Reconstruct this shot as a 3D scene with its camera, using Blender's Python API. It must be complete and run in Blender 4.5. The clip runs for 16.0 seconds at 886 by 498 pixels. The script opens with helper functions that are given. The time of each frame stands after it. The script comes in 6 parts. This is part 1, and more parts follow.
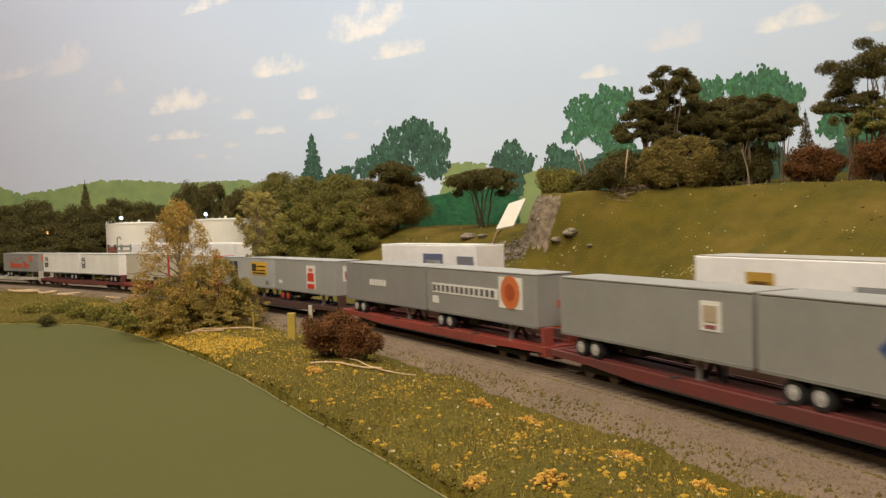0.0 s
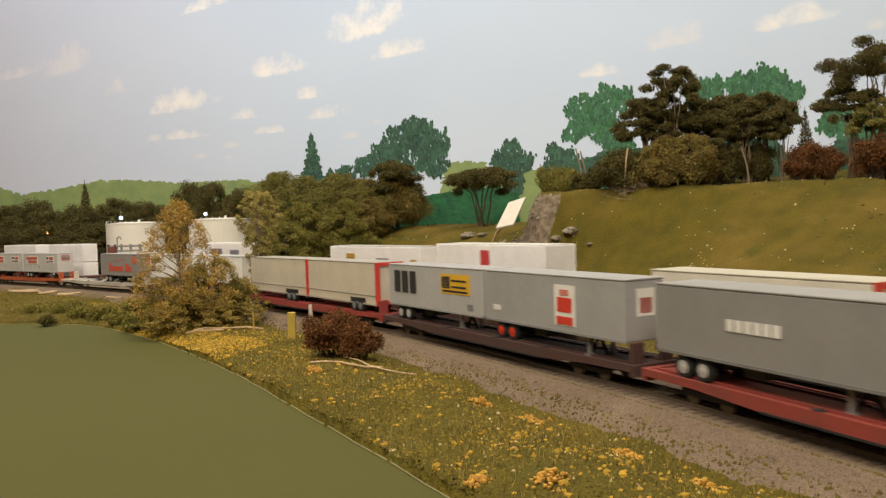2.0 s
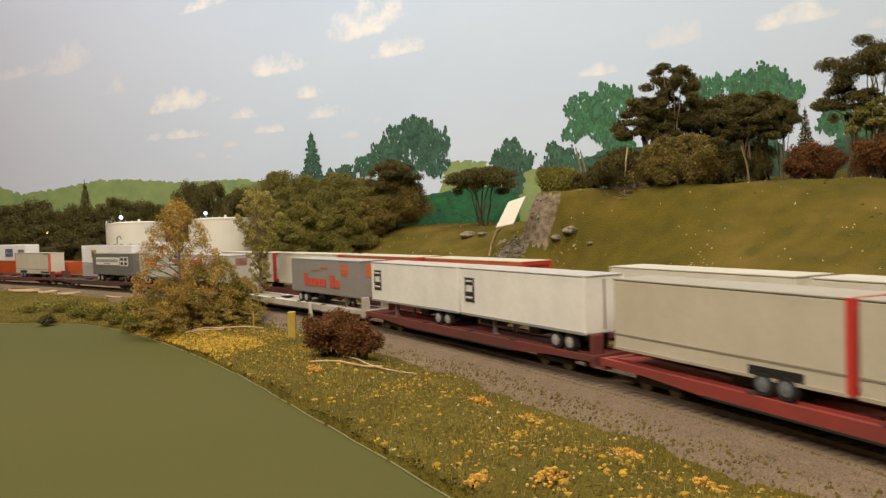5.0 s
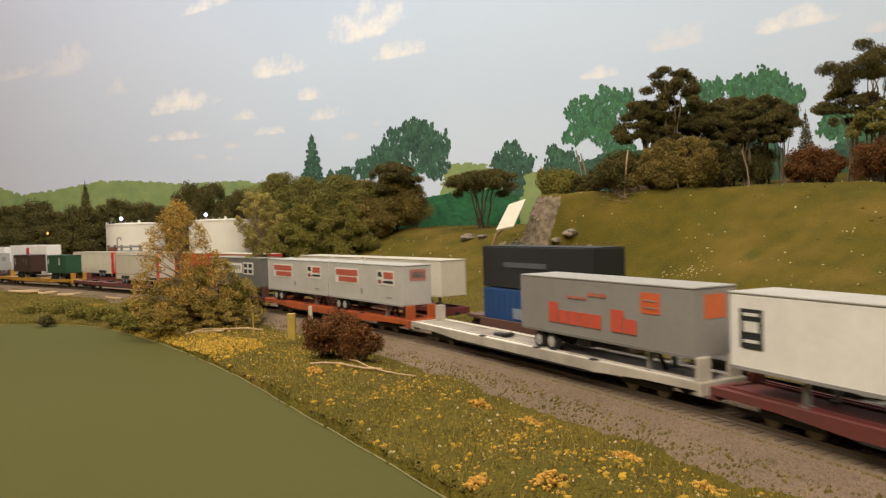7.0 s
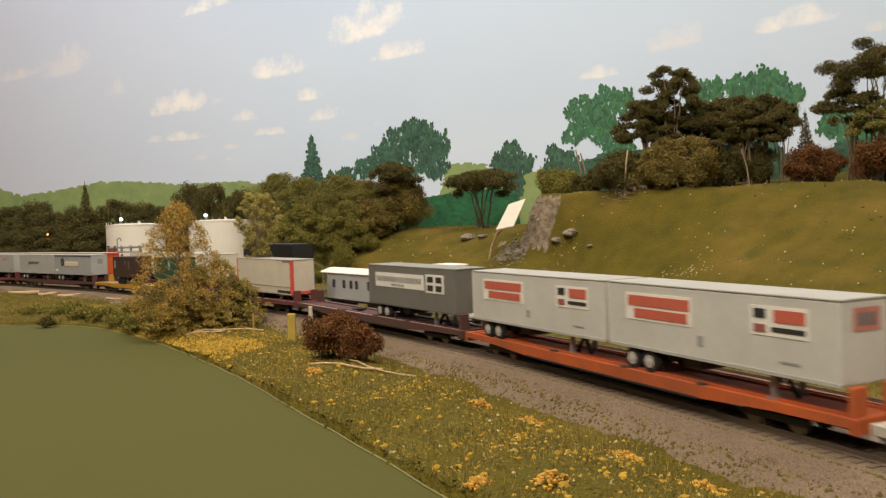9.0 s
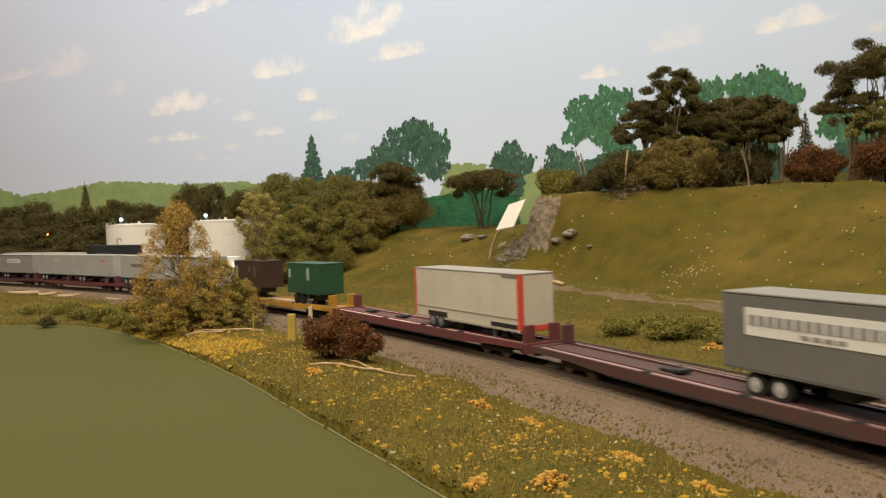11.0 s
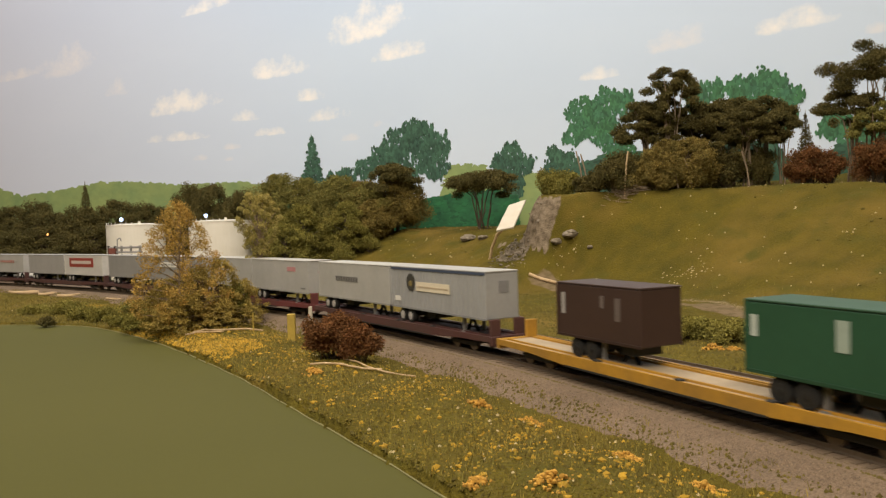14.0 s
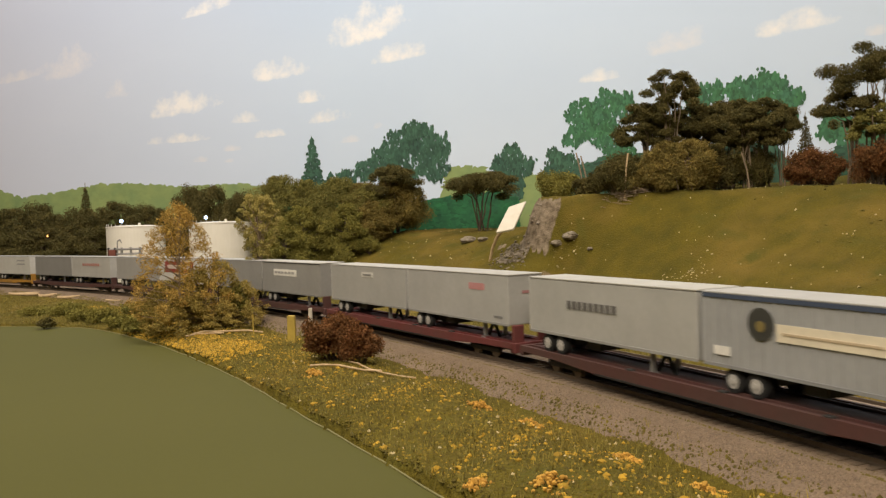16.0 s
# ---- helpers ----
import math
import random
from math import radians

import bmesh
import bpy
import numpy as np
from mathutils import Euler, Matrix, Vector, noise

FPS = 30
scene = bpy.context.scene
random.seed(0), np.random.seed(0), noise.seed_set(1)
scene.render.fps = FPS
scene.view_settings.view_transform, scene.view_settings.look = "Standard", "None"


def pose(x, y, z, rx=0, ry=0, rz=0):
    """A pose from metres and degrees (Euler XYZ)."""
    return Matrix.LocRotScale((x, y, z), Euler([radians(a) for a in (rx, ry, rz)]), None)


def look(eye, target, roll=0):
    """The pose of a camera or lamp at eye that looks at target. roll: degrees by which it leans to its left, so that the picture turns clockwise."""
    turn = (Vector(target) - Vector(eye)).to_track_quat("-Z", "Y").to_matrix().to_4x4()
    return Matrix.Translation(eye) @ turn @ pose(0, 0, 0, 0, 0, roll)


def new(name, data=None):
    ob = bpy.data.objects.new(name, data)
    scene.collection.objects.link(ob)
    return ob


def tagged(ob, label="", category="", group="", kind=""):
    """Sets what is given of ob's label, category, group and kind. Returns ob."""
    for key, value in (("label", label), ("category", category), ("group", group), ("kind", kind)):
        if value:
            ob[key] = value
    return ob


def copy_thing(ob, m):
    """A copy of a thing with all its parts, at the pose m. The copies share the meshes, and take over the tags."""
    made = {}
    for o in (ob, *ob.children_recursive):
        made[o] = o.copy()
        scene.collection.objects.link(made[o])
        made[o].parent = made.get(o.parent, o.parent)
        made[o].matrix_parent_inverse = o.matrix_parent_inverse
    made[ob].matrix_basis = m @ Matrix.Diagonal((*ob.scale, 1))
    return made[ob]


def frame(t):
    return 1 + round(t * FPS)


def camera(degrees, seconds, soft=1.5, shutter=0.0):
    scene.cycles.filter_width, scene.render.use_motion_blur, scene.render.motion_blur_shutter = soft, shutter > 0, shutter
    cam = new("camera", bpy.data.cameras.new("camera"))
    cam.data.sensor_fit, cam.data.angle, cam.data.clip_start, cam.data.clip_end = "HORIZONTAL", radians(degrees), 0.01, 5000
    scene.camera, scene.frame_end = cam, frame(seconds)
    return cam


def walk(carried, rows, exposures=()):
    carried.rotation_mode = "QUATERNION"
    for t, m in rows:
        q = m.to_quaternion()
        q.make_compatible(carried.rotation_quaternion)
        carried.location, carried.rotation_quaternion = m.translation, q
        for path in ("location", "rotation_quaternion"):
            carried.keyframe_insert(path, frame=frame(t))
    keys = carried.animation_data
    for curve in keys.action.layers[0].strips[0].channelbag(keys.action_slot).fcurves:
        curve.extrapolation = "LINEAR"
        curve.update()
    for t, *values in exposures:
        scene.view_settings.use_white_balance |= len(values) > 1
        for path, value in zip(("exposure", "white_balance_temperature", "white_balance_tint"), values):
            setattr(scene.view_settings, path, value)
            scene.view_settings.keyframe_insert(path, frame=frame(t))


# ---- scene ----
# A model railway (1:87) seen from a camera resting on the edge of the layout.
EYE_Z = 0.0922          # above the rail tops
TILT, LEAN = -1.736, -1.743
cam = camera(58.6, 16.0, soft=1.3, shutter=0.5)
# seconds, extra tilt (degrees), extra lean (degrees), extra height (metres)
SWAY = [(0.0, -0.15, 0.05, 0.0), (2.0, -0.22, -0.1, 0.0), (4.2, -0.28, -0.16, 0.0), (6.3, -0.17, 0.0, 0.0), (7.0, -0.1, 0.08, 0.0),
        (8.0, -0.2, -0.1, 0.0), (9.0, -0.1, -0.05, 0.0), (11.5, -0.06, 0.0, 0.0), (12.5, 0.0, 0.1, -0.0003), (14.0, -0.02, 0.08, -0.0005),
        (15.0, 0.08, 0.1, -0.0006), (16.0, 0.12, 0.1, -0.0008)]


def eye_pose(tilt, lean, z):
    p = radians(TILT + tilt)
    eye = Vector((0, 0, EYE_Z + z))
    return look(eye, eye + Vector((0, math.cos(p), math.sin(p))), LEAN + lean)


walk(cam, [(t, eye_pose(a, b, z)) for t, a, b, z in SWAY])

# ---- light: warm white ceiling lights over the aisle and the layout ----
world = bpy.data.worlds.new("room_air")
scene.world = world
world.use_nodes = True
world.node_tree.nodes["Background"].inputs[0].default_value = (1.0, 0.93, 0.84, 1)
world.node_tree.nodes["Background"].inputs[1].default_value = 0.12
scene.view_settings.exposure = 0.16


def ceiling_lamp(name, at, target, sx, sy, watts, colour):
    data = bpy.data.lights.new(name, "AREA")
    data.shape, data.size, data.size_y, data.energy, data.color = "RECTANGLE", sx, sy, watts, colour
    ob = new(name, data)
    ob.matrix_world = look(at, target)
    return ob


ceiling_lamp("aisle_light", (-0.5, -1.1, 1.6), (0.0, 0.8, 0), 1.8, 0.6, 48, (1.0, 0.87, 0.70))
ceiling_lamp("layout_light", (0.2, 0.75, 1.78), (0.2, 0.85, 0), 2.2, 0.35, 21, (1.0, 0.88, 0.72))
ceiling_lamp("far_light", (-1.0, 1.2, 1.78), (-0.8, 1.9, 0.3), 2.0, 0.35, 22, (1.0, 0.91, 0.81))

# ---- plan: the tracks, the land and the backdrop ----
TURN0 = radians(-57)
BEND = (-0.01003375, -0.18246389, -0.22092936, 0.27208296)


def smooth(x, a, b):
    k = np.clip((np.asarray(x, float) - a) / (b - a), 0, 1)
    return k * k * (3 - 2 * k)


def make_line():
    """Centre line of the near track: points, headings and length run, zero opposite the bush."""
    us = np.linspace(-1.9, 0.2, 400)
    d, n = np.array([math.cos(TURN0), math.sin(TURN0)]), np.array([-math.sin(TURN0), math.cos(TURN0)])
    mid = us[:, None] * d + (np.polyval(BEND, us) - 0.013 * smooth(-us, 1.0, 1.7))[:, None] * n
    head = TURN0 + np.arctan(np.polyval(np.polyder(np.array(BEND)), us))
    run = np.r_[0, np.cumsum(np.hypot(*np.diff(mid, axis=0).T))]
    zero = np.interp(-0.5, us, run)
    step = 0.01
    p, h, left = mid[0].copy(), head[0], []
    for i in range(520):                       # the way in, far behind the trees
        h = min(h + 0.27 * step, 0.0)
        p = p - step * np.array([math.cos(h), math.sin(h)])
        left.append((*p, h))
    p, h, right = mid[-1].copy(), head[-1], []
    for i in range(420):                       # the way out, beside the aisle
        h = max(h - 0.3 * step, radians(-84))
        p = p + step * np.array([math.cos(h), math.sin(h)])
        right.append((*p, h))
    left, right = np.array(left[::-1]), np.array(right)
    pts = np.vstack([left[:, :2], mid, right[:, :2]])
    heads = np.r_[left[:, 2], head, right[:, 2]]
    runs = np.r_[run[0] - step * np.arange(520, 0, -1), run, run[-1] + step * np.arange(1, 421)] - zero
    return pts, heads, runs


LINE, HEADS, RUNS = make_line()
FAR_TRACK = 0.066        # distance between the two tracks' centre lines


def on_track(s, off=0.0):
    x, y, h = np.interp(s, RUNS, LINE[:, 0]), np.interp(s, RUNS, LINE[:, 1]), np.interp(s, RUNS, HEADS)
    return float(x - math.sin(h) * off), float(y + math.cos(h) * off), float(h)


def beside(x, y):
    """Length run along the near track and distance from it (to the left of travel) of places in plan."""
    q = np.stack([np.ravel(x), np.ravel(y)], -1)
    pick = np.arange(0, len(LINE), 4)
    best = np.empty(len(q), int)
    for k in range(0, len(q), 20000):
        dd = ((q[k:k + 20000, None] - LINE[None, pick]) ** 2).sum(-1)
        best[k:k + 20000] = pick[dd.argmin(1)]
    r = q - LINE[best]
    h = HEADS[best]
    s = RUNS[best] + r[:, 0] * np.cos(h) + r[:, 1] * np.sin(h)
    return s.reshape(np.shape(x)), (-r[:, 0] * np.sin(h) + r[:, 1] * np.cos(h)).reshape(np.shape(x))


def wobble(x, y, size, seed=0.0):
    """Soft uneven field between about -1 and 1."""
    x, y = np.asarray(x) / size, np.asarray(y) / size
    v = 0
    for k, (a, b, c) in enumerate(((1.0, 0.31, 0.2), (-0.57, 1.1, 1.7), (1.9, -1.3, 2.9), (1.2, 2.3, 4.1), (-3.1, 1.7, 0.7))):
        v = v + np.sin(a * x + b * y + c + seed * (k + 1)) / (1 + 0.35 * k)
    return v / 2.9


def land(x, y):
    """Height of the scenery."""
    x, y = np.asarray(x, float), np.asarray(y, float)
    s, off = beside(x, y)
    u = x * math.cos(TURN0) + y * math.sin(TURN0)
    z = np.full(x.shape, -0.0125) + 0.0035 * wobble(x, y, 0.045) + 0.0015 * wobble(x, y, 0.013, 3)
    z = z + 0.006 * smooth(-off, 0.05, 0.09) * smooth(-off, 0.17, 0.11)          # low swell between track and edge
    bed = smooth(off + 0.003 * wobble(x, y, 0.02, 9), -0.043, -0.031) * smooth(-off, -FAR_TRACK - 0.05, -FAR_TRACK - 0.03)
    z = z * (1 - bed) - 0.0115 * bed
    # the bank beyond, cut off on one side by a bare rock face
    base = 0.43 - 0.2133 * (u + 0.70)
    crest = np.maximum(0.545 + 0.51 * (u + 1.046), base + 0.06)
    rise = 0.146 * smooth(off, base, crest) + 0.03 * smooth(off, crest, crest + 0.5)
    rise = rise + 0.006 * wobble(x, y, 0.11, 1) * smooth(off, base, crest)
    rise = rise * smooth(u, -1.12, -1.05)
    low = 0.098 * smooth(off, 0.34, 0.66) * smooth(u, -1.9, -1.5) * (1 - smooth(u, -1.02, -0.9)) + 0.006 * wobble(x, y, 0.1, 5) * smooth(off, 0.45, 0.6)
    z = z + np.maximum(rise, low) * smooth(off, 0.2, 0.3)
    face = smooth(u, -1.16, -1.10) * smooth(-u, 1.0, 1.05) * smooth(off, 0.4, 0.46)
    z = z + face * (0.004 * wobble(x, y, 0.011, 2) + 0.0025 * wobble(x, y, 0.0045, 7))
    return z


def height(x, y):
    return float(land(np.array([x]), np.array([y]))[0])


# outline of the scenery towards the flat green board
EDGE = [(-4.6, 1.55), (-1.6, 1.20), (-0.9, 1.02), (-0.66, 0.975), (-0.545, 0.955), (-0.47, 0.935), (-0.396, 0.895), (-0.28, 0.76), (-0.166, 0.592), (-0.09, 0.46),
        (-0.003, 0.304), (0.06, 0.17), (0.115, 0.0), (0.16, -0.3), (0.2, -0.9), (0.22, -4.2)]
BOARD_Z = -0.0145


def catmull(points, n):
    p = np.array([points[0], *points, points[-1]], float)
    out = []
    for i in range(1, len(p) - 2):
        t = np.linspace(0, 1, n, endpoint=False)[:, None]
        a, b, c, d = p[i - 1], p[i], p[i + 1], p[i + 2]
        out.append(0.5 * (2 * b + (c - a) * t + (2 * a - 5 * b + 4 * c - d) * t ** 2 + (3 * b - a - 3 * c + d) * t ** 3))
    return np.vstack([*out, p[-1][None]])


# the painted backdrop in plan, left to right
BACK = catmull([(-5.0, 3.0), (-3.2, 2.85), (-2.0, 2.62), (-1.2, 2.36), (-0.5, 2.1), (0.1, 1.83), (0.55, 1.6), (1.0, 1.38), (1.6, 1.15), (2.6, 0.9)], 24)
BACK_RUN = np.r_[0, np.cumsum(np.hypot(*np.diff(BACK, axis=0).T))]


def on_back(a, z, proud=0.0):
    """The place on the backdrop at length a along it and height z, standing proud by a little."""
    x, y = np.interp(a, BACK_RUN, BACK[:, 0]), np.interp(a, BACK_RUN, BACK[:, 1])
    x2, y2 = np.interp(a + 0.01, BACK_RUN, BACK[:, 0]), np.interp(a + 0.01, BACK_RUN, BACK[:, 1])
    k = math.hypot(x2 - x, y2 - y)
    return Vector((x + (y2 - y) / k * proud, y - (x2 - x) / k * proud, z))
# ---- materials ----
def material(name, colour, rough=0.6, metal=0.0, second=None, size=0.02, mix=0.5, grain=0.0, grain_size=0.002, bump=0.0, random_by="", spread=0.25, glow=0.0, coat=0.0):
    """Two-tone noise colour, fine grain, bump; random_by 'object' or 'island' varies the brightness piece by piece."""
    m = bpy.data.materials.new(name)
    m.use_nodes = True
    nt = m.node_tree
    b = nt.nodes["Principled BSDF"]
    b.inputs["Roughness"].default_value, b.inputs["Metallic"].default_value = rough, metal
    b.inputs["Coat Weight"].default_value = coat
    geo = nt.nodes.new("ShaderNodeTexCoord").outputs["Object"]
    col = None
    if second is None:
        second = tuple(c * 0.78 for c in colour)
    n1 = nt.nodes.new("ShaderNodeTexNoise")
    n1.inputs["Scale"].default_value, n1.inputs["Detail"].default_value = 1 / size, 4
    nt.links.new(geo, n1.inputs["Vector"])
    ramp = nt.nodes.new("ShaderNodeMapRange")
    ramp.inputs[1].default_value, ramp.inputs[2].default_value = 0.5 - 0.22, 0.5 + 0.22
    ramp.inputs[4].default_value = mix * 2
    nt.links.new(n1.outputs["Fac"], ramp.inputs[0])
    mixer = nt.nodes.new("ShaderNodeMix")
    mixer.data_type = "RGBA"
    mixer.inputs[6].default_value, mixer.inputs[7].default_value = (*colour, 1), (*second, 1)
    nt.links.new(ramp.outputs[0], mixer.inputs[0])
    col = mixer.outputs[2]
    n2 = nt.nodes.new("ShaderNodeTexNoise")
    n2.inputs["Scale"].default_value, n2.inputs["Detail"].default_value = 1 / grain_size, 2
    nt.links.new(geo, n2.inputs["Vector"])
    if grain or random_by:
        hsv = nt.nodes.new("ShaderNodeHueSaturation")
        nt.links.new(col, hsv.inputs["Color"])
        value = nt.nodes.new("ShaderNodeMath")
        value.operation = "MULTIPLY_ADD"
        value.inputs[1].default_value, value.inputs[2].default_value = grain * 2, 1 - grain
        nt.links.new(n2.outputs["Fac"], value.inputs[0])
        out = value.outputs[0]
        if random_by:
            src = nt.nodes.new("ShaderNodeObjectInfo").outputs["Random"] if random_by == "object" else nt.nodes.new("ShaderNodeNewGeometry").outputs["Random Per Island"]
            k = nt.nodes.new("ShaderNodeMath")
            k.operation = "MULTIPLY_ADD"
            k.inputs[1].default_value, k.inputs[2].default_value = spread * 2, 1 - spread
            nt.links.new(src, k.inputs[0])
            j = nt.nodes.new("ShaderNodeMath")
            j.operation = "MULTIPLY"
            nt.links.new(out, j.inputs[0])
            nt.links.new(k.outputs[0], j.inputs[1])
            out = j.outputs[0]
        nt.links.new(out, hsv.inputs["Value"])
        col = hsv.outputs["Color"]
    nt.links.new(col, b.inputs["Base Color"])
    if bump:
        bp = nt.nodes.new("ShaderNodeBump")
        bp.inputs["Strength"].default_value, bp.inputs["Distance"].default_value = bump, grain_size
        nt.links.new(n2.outputs["Fac"], bp.inputs["Height"])
        nt.links.new(bp.outputs[0], b.inputs["Normal"])
    if glow:
        nt.links.new(col, b.inputs["Emission Color"])
        b.inputs["Emission Strength"].default_value = glow
    return m


MADE = {}


def paint(colour, rough=0.5, name="painted_plastic"):
    """Painted plastic; skins and roofs are faintly streaked, car sides and decks grimy."""
    key = (colour, rough, name)
    if key not in MADE:
        if name in ("car_paint", "deck_paint"):
            MADE[key] = material(name, colour, rough + 0.1, second=tuple(0.55 * c + 0.022 * k for c, k in zip(colour, (1.3, 1.0, 0.8))), size=0.022, mix=0.5, grain=0.16, grain_size=0.0025)
        elif name in ("trailer_skin", "roof_skin", "container_paint", "caboose_paint"):
            MADE[key] = material(name, colour, rough, second=tuple(c * 0.84 for c in colour), size=0.026, mix=0.5, grain=0.07, grain_size=0.003)
        else:
            MADE[key] = material(name, colour, rough, second=tuple(c * 0.88 for c in colour), size=0.008, grain=0.10, grain_size=0.0016)
    return MADE[key]


GREEN_BOARD = material("green_board_paint", (0.081, 0.077, 0.016), 0.8, second=(0.072, 0.070, 0.014), size=0.3, grain=0.03, grain_size=0.003)
EDGE_PAINT = material("edge_paint", (0.20, 0.185, 0.075), 0.8, grain=0.2)
GREEN_BOARD.node_tree.nodes["Principled BSDF"].inputs["Specular IOR Level"].default_value = 0.2
TIE = material("tie_wood", (0.16, 0.115, 0.075), 0.85, grain=0.3, random_by="object")
RAIL = material("rail_steel", (0.20, 0.155, 0.115), 0.45, 0.6, grain=0.2)
BLACK = material("black_plastic", (0.02, 0.019, 0.018), 0.6, grain=0.15)
RUBBER = material("tyre_rubber", (0.017, 0.017, 0.017), 0.75, grain=0.1)
HUB = material("wheel_white", (0.50, 0.48, 0.45), 0.45, grain=0.1)
HUB_RED = material("wheel_red", (0.65, 0.05, 0.02), 0.45, grain=0.1)
HUB_GREY = material("wheel_grey", (0.2, 0.22, 0.24), 0.45, grain=0.1)
STEEL = material("grey_steel", (0.30, 0.29, 0.28), 0.5, 0.3, grain=0.15)


# ---- building helpers ----
def mesh_of(name, verts, faces, mat, smooth_shade=False):
    me = bpy.data.meshes.new(name)
    me.from_pydata([tuple(v) for v in verts], [], faces)
    me.materials.append(mat)
    if smooth_shade:
        me.polygons.foreach_set("use_smooth", [True] * len(me.polygons))
    return me


def part(name, bm, mat, parent=None, label=""):
    me = bpy.data.meshes.new(name)
    bm.to_mesh(me)
    bm.free()
    me.materials.append(mat)
    ob = new(name, me)
    ob.parent = parent
    return tagged(ob, label)


def shared(name, me, parent, m=None):
    ob = new(name, me)
    ob.parent = parent
    if m is not None:
        ob.matrix_basis = m
    return ob


def box(x0, x1, y0, y1, z0, z1, bevel=0.0, bm=None):
    bm = bm or bmesh.new()
    r = bmesh.ops.create_cube(bm, size=1)
    for v in r["verts"]:
        v.co = Vector(((x0 + x1) / 2 + v.co.x * (x1 - x0), (y0 + y1) / 2 + v.co.y * (y1 - y0), (z0 + z1) / 2 + v.co.z * (z1 - z0)))
    if bevel:
        bmesh.ops.bevel(bm, geom=list({e for v in r["verts"] for e in v.link_edges}), offset=bevel, segments=2, affect="EDGES", profile=0.5)
    return bm


def rod(a, b, r0, r1=None, sides=8, bm=None):
    bm = bm or bmesh.new()
    a, b = Vector(a), Vector(b)
    r1 = r0 if r1 is None else r1
    m = Matrix.Translation((a + b) / 2) @ (b - a).to_track_quat("Z", "Y").to_matrix().to_4x4()
    bmesh.ops.create_cone(bm, cap_ends=True, segments=sides, radius1=r0, radius2=r1, depth=(b - a).length, matrix=m)
    return bm


def empty(name, m=None, label="", category="", group=""):
    ob = new(name)
    ob.empty_display_size = 0.02
    if m is not None:
        ob.matrix_basis = m
    return tagged(ob, label, category, group)
# ---- the land, the board, the tracks, the backdrop and the room ----
def spaced(stops):
    out = [stops[0][0]]
    for (a, _), (b, step) in zip(stops, stops[1:]):
        out.extend(np.linspace(a, b, max(1, int(round((b - a) / step))) + 1)[1:])
    return np.array(out)


def in_board(x, y):
    """Whether a place in plan lies on the board's side of the scenery's edge."""
    e = catmull(EDGE, 8)
    q = np.stack([np.ravel(x), np.ravel(y)], -1)
    side = np.empty(len(q))
    for k in range(0, len(q), 20000):
        c = q[k:k + 20000]
        i = np.clip(((c[:, None] - e[None]) ** 2).sum(-1).argmin(1), 1, len(e) - 2)
        t = e[i + 1] - e[i - 1]
        r = c - e[i]
        side[k:k + 20000] = (t[:, 0] * r[:, 1] - t[:, 1] * r[:, 0]) / np.hypot(t[:, 0], t[:, 1])
    return side.reshape(np.shape(x))


def turf_material():
    """Turf in several tones; the rock and the dirt road are blended in by two masks with ragged edges."""
    m = material("scenic_turf", (0.120, 0.092, 0.011), 0.95, second=(0.072, 0.060, 0.009), size=0.035, mix=0.5, grain=0.45, grain_size=0.0022, bump=1.0)
    nt = m.node_tree
    b = nt.nodes["Principled BSDF"]
    b.inputs["Specular IOR Level"].default_value = 0.15
    place_of = nt.nodes.new("ShaderNodeTexCoord").outputs["Object"]

    def spots(scale, detail=5):
        n = nt.nodes.new("ShaderNodeTexNoise")
        n.inputs["Scale"].default_value, n.inputs["Detail"].default_value = scale, detail
        nt.links.new(place_of, n.inputs["Vector"])
        return n.outputs["Fac"]

    def between(value, low, high):
        r = nt.nodes.new("ShaderNodeMapRange")
        r.inputs[1].default_value, r.inputs[2].default_value = low, high
        nt.links.new(value, r.inputs[0])
        return r.outputs[0]

    def over(under, amount, upper):
        x = nt.nodes.new("ShaderNodeMix")
        x.data_type = "RGBA"
        nt.links.new(amount, x.inputs[0])
        nt.links.new(under, x.inputs[6])
        if isinstance(upper, tuple):
            x.inputs[7].default_value = (*upper, 1)
        else:
            nt.links.new(upper, x.inputs[7])
        return x.outputs[2]

    def tones(first, second, scale):
        rgb = nt.nodes.new("ShaderNodeRGB")
        rgb.outputs[0].default_value = (*first, 1)
        return over(rgb.outputs[0], between(spots(scale), 0.35, 0.65), second)

    def mask(name, ragged, scale):
        at = nt.nodes.new("ShaderNodeAttribute")
        at.attribute_name = name
        k = nt.nodes.new("ShaderNodeMath")
        k.operation = "MULTIPLY_ADD"
        k.inputs[1].default_value = ragged
        nt.links.new(spots(scale), k.inputs[0])
        nt.links.new(at.outputs["Fac"], k.inputs[2])
        return between(k.outputs[0], 0.42 + ragged / 2, 0.58 + ragged / 2)
    col = b.inputs["Base Color"].links[0].from_socket
    col = over(col, between(spots(7, 6), 0.50, 0.68), (0.165, 0.112, 0.022))
    col = over(col, between(spots(19, 6), 0.56, 0.70), (0.086, 0.076, 0.012))
    col = over(col, mask("road", 0.9, 60), tones((0.20, 0.145, 0.085), (0.135, 0.10, 0.05), 90))
    col = over(col, mask("rock", 0.45, 90), tones((0.26, 0.205, 0.145), (0.12, 0.092, 0.06), 110))
    nt.links.new(col, b.inputs["Base Color"])
    return m


